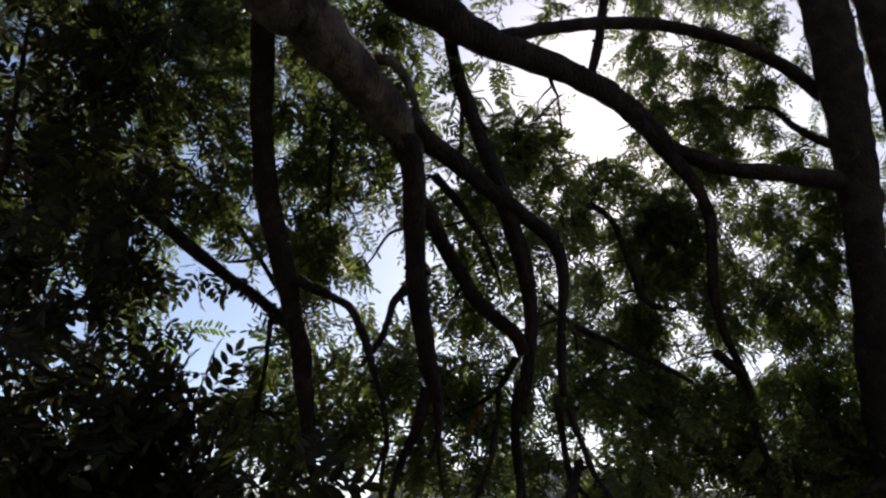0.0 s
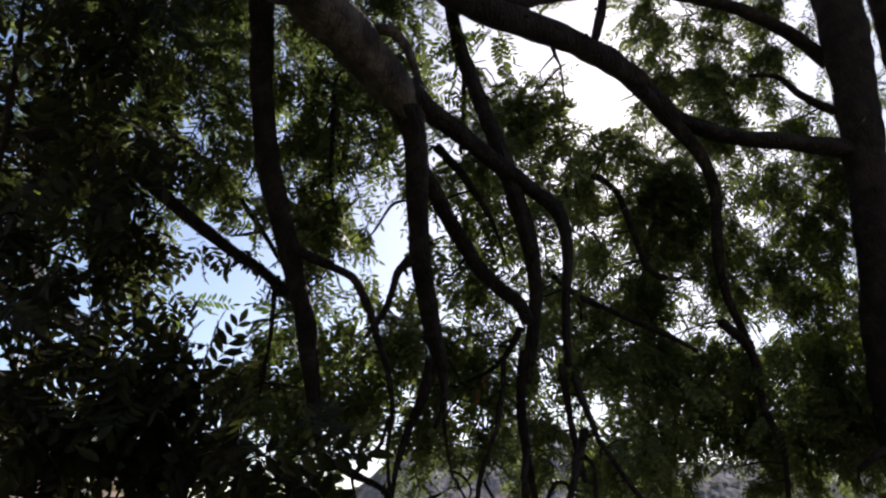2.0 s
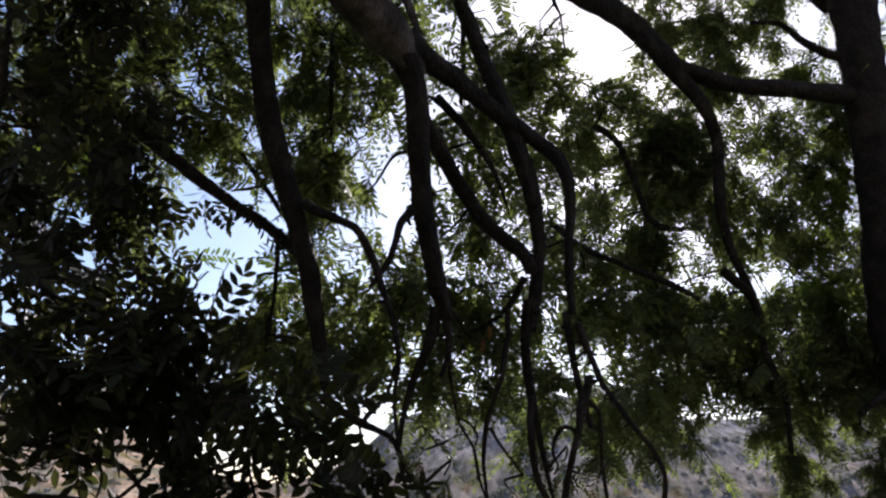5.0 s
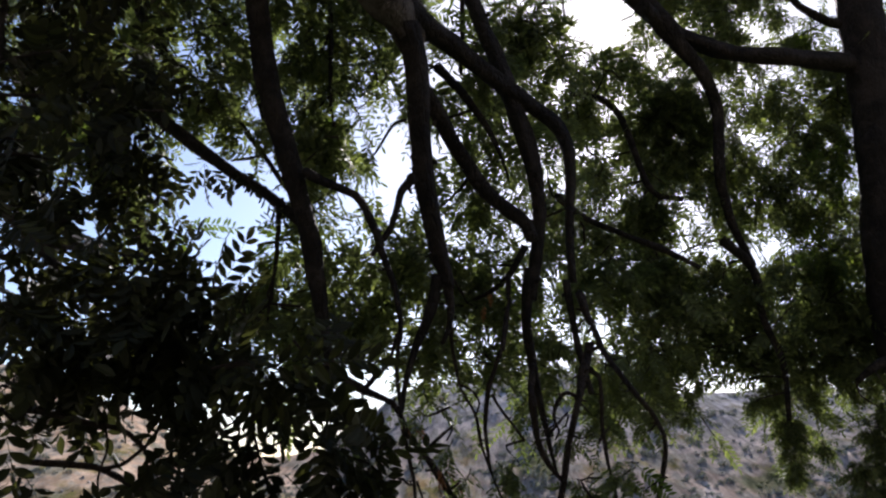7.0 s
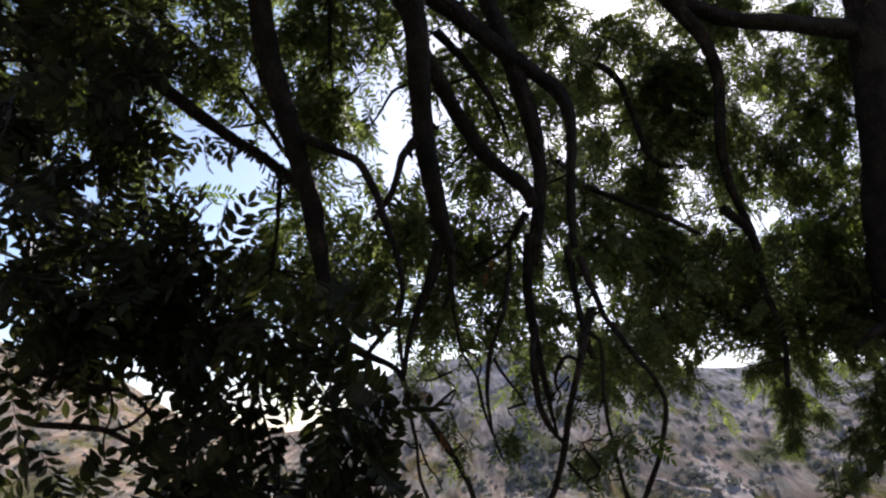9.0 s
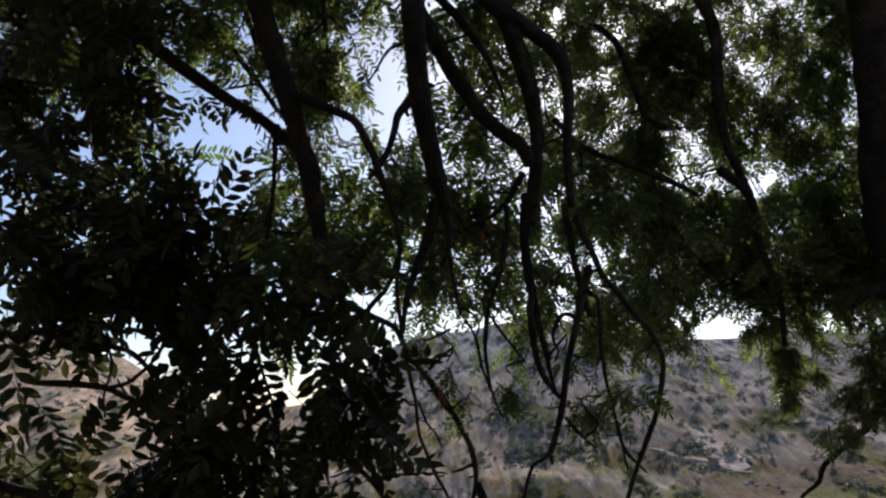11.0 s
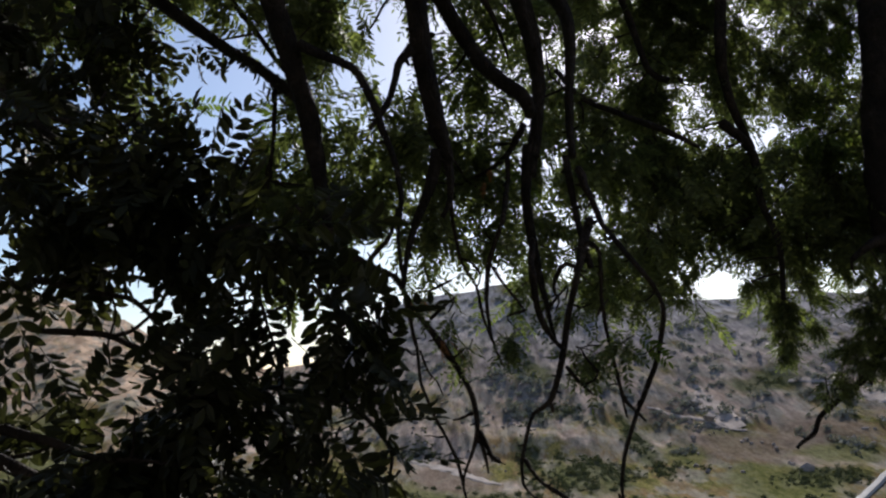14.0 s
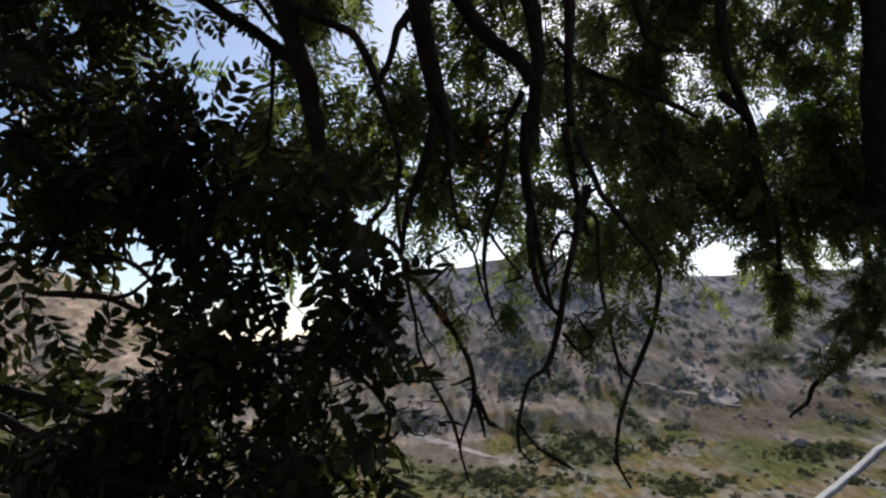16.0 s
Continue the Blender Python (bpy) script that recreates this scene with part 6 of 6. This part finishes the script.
broad.leaf(-1.094, 2.150, 1.743, 0.081, -0.030, -0.075, size=1.10)
broad.leaf(-1.158, 2.150, 1.789, 0.081, -0.030, -0.061, size=1.10)
broad.leaf(-0.832, 2.150, 1.650, 0.072, -0.030, 0.058, size=1.10)
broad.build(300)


# ---- scrub on the slopes ----
def tuft(rnd, count, spread):
    """count small blades of foliage, each a bent quad, over a dome of radius one."""
    way = rnd.standard_normal((count, 3))
    way[:, 2] = np.abs(way[:, 2]) * 0.9 - 0.1
    way /= np.linalg.norm(way, axis=1)[:, None]
    mid = way * rnd.uniform(0.45, 1.0, (count, 1)) * (1 + 0.25 * np.sin(way[:, :1] * 5 + rnd.uniform(0, 6)))
    a = rnd.standard_normal((count, 3))
    a /= np.linalg.norm(a, axis=1)[:, None]
    b = np.cross(a, way)
    b /= np.linalg.norm(b, axis=1)[:, None] + 1e-6
    size = spread * rnd.uniform(0.6, 1.3, (count, 1))
    lift = way * size * 0.3
    quad = np.stack([mid - a * size, mid - b * size * 0.8 + lift, mid + a * size, mid + b * size * 0.8 + lift], axis=1)
    return quad.reshape(-1, 3)


def covered(x, y):
    """Share of thicket at a place of the plan."""
    best = 0.0
    for kind, cx, cy, wide, deep in COVER:
        inside = math.exp(-((x - cx) / wide) ** 2 - ((y - cy) / deep) ** 2)
        best = max(best, inside) if kind == THICKET else best - 0.35 * inside * (kind == SOIL)
    return best


def tufts(name, label, mat, places, kinds):
    """places: x, y, size of each tuft."""
    vs = []
    for i, (x, y, size) in enumerate(places):
        vs.append(kinds[i % len(kinds)] * size + (x, y, ground_height(x, y) - 0.05 * size))
    v = np.concatenate(vs)
    me = from_arrays(name, v.tolist(), np.arange(len(v)).reshape(-1, 4).tolist())
    tagged(mesh_part(name, me, mat, smooth=False), label, "scrub", kind="stuff")


def scrub():
    rnd = np.random.RandomState(3)
    kinds = [tuft(rnd, 34, 0.27) for _ in range(12)]
    places = []
    for _ in range(22000):
        far, turn = rnd.uniform(205 ** 0.5, 500 ** 0.5) ** 2, radians(rnd.uniform(-34, 34))
        x, y = far * math.sin(turn), far * math.cos(turn)
        if noise.noise((x / 25, y / 30, 5.0)) + 1.1 * covered(x, y) < rnd.uniform(0.15, 0.8) + 0.4 * max(0, (far - 360) / 100):
            continue
        places.append((x, y, rnd.uniform(0.5, 1.5) * (1.7 if rnd.rand() < 0.15 else 1)))
    tufts("scrub", "low olive-green scrub bushes dotted over the slopes", SHRUB, places, kinds)


scrub()


def dry_scrub():
    rnd = np.random.RandomState(17)
    kinds = [tuft(rnd, 30, 0.3) for _ in range(12)]
    places = []
    for _ in range(5000):
        far, turn = rnd.uniform(380 ** 0.5, 700 ** 0.5) ** 2, radians(rnd.uniform(-33, 33))
        x, y = far * math.sin(turn), far * math.cos(turn)
        thick = noise.fractal((x / 30, y / 34, 4.0), 0.7, 2.0, 4)
        if thick < rnd.uniform(-0.1, 0.4) + 0.5 * max(0, (440 - far) / 70):
            continue
        places.append((x, y, rnd.uniform(1.0, 2.8) * (1.6 if rnd.rand() < 0.2 else 1)))
    tufts("dry_scrub", "dry grey-brown scrub covering the mountainside", DRY, places, kinds)


dry_scrub()


def rocks():
    rnd = np.random.RandomState(8)
    bm = bmesh.new()
    bmesh.ops.create_icosphere(bm, subdivisions=1, radius=1)
    ball = np.array([v.co for v in bm.verts])
    tri = np.array([[v.index for v in f.verts] for f in bm.faces])
    bm.free()
    vs, fs, base = [], [], 0
    for _ in range(700):
        far, turn = rnd.uniform(350, 620), radians(rnd.uniform(-30, 30))
        x, y = far * math.sin(turn), far * math.cos(turn)
        if noise.noise((x / 50, y / 60, 2.0)) < 0.05:
            continue
        size = rnd.uniform(0.5, 1.6) * (2.2 if rnd.rand() < 0.08 else 1)
        v = ball * (1 + 0.28 * rnd.standard_normal((len(ball), 1))) * size * rnd.uniform(0.6, 1.3, 3)
        vs.append(v + (x, y, ground_height(x, y) + size * 0.1))
        fs.append(tri + base)
        base += len(ball)
    me = bpy.data.meshes.new("rubble")
    me.from_pydata(np.concatenate(vs).tolist(), [], np.concatenate(fs).tolist())
    me.update()
    tagged(mesh_part("rubble", me, STONE, smooth=False), "grey-brown boulders and rubble on the mountainside", "rubble", kind="stuff")


rocks()


def bush_mesh(seed):
    """A ragged round bush of many small sprays, about one metre in radius."""
    rnd = np.random.RandomState(seed)
    v = tuft(rnd, 90, 0.2)
    return from_arrays("bush", (v * (1, 1, 0.9) + (0, 0, 0.1)).tolist(), np.arange(len(v)).reshape(-1, 4).tolist())


def bushes():
    rnd = np.random.RandomState(12)
    shapes = [bush_mesh(90 + i) for i in range(4)]
    made = 0
    while made < 110:
        far, turn = rnd.uniform(215, 330), radians(rnd.uniform(-4, 30))
        x, y = far * math.sin(turn), far * math.cos(turn)
        if noise.noise((x / 40, y / 40, 9.0)) + 0.8 * covered(x, y) < 0.1:
            continue
        ob = mesh_part("bush", shapes[made % 4], SHRUB, smooth=False)
        size = rnd.uniform(0.9, 2.3)
        ob.matrix_basis = pose(x, y, ground_height(x, y) - 0.2 * size, 0, 0, rnd.uniform(0, 360)) @ Matrix.Diagonal((size * rnd.uniform(0.9, 1.4), size, size * rnd.uniform(0.7, 1.1), 1))
        tagged(ob, "round grey-green bush on the dry grass slope", "bush", group="bushes on the slope")
        made += 1


bushes()
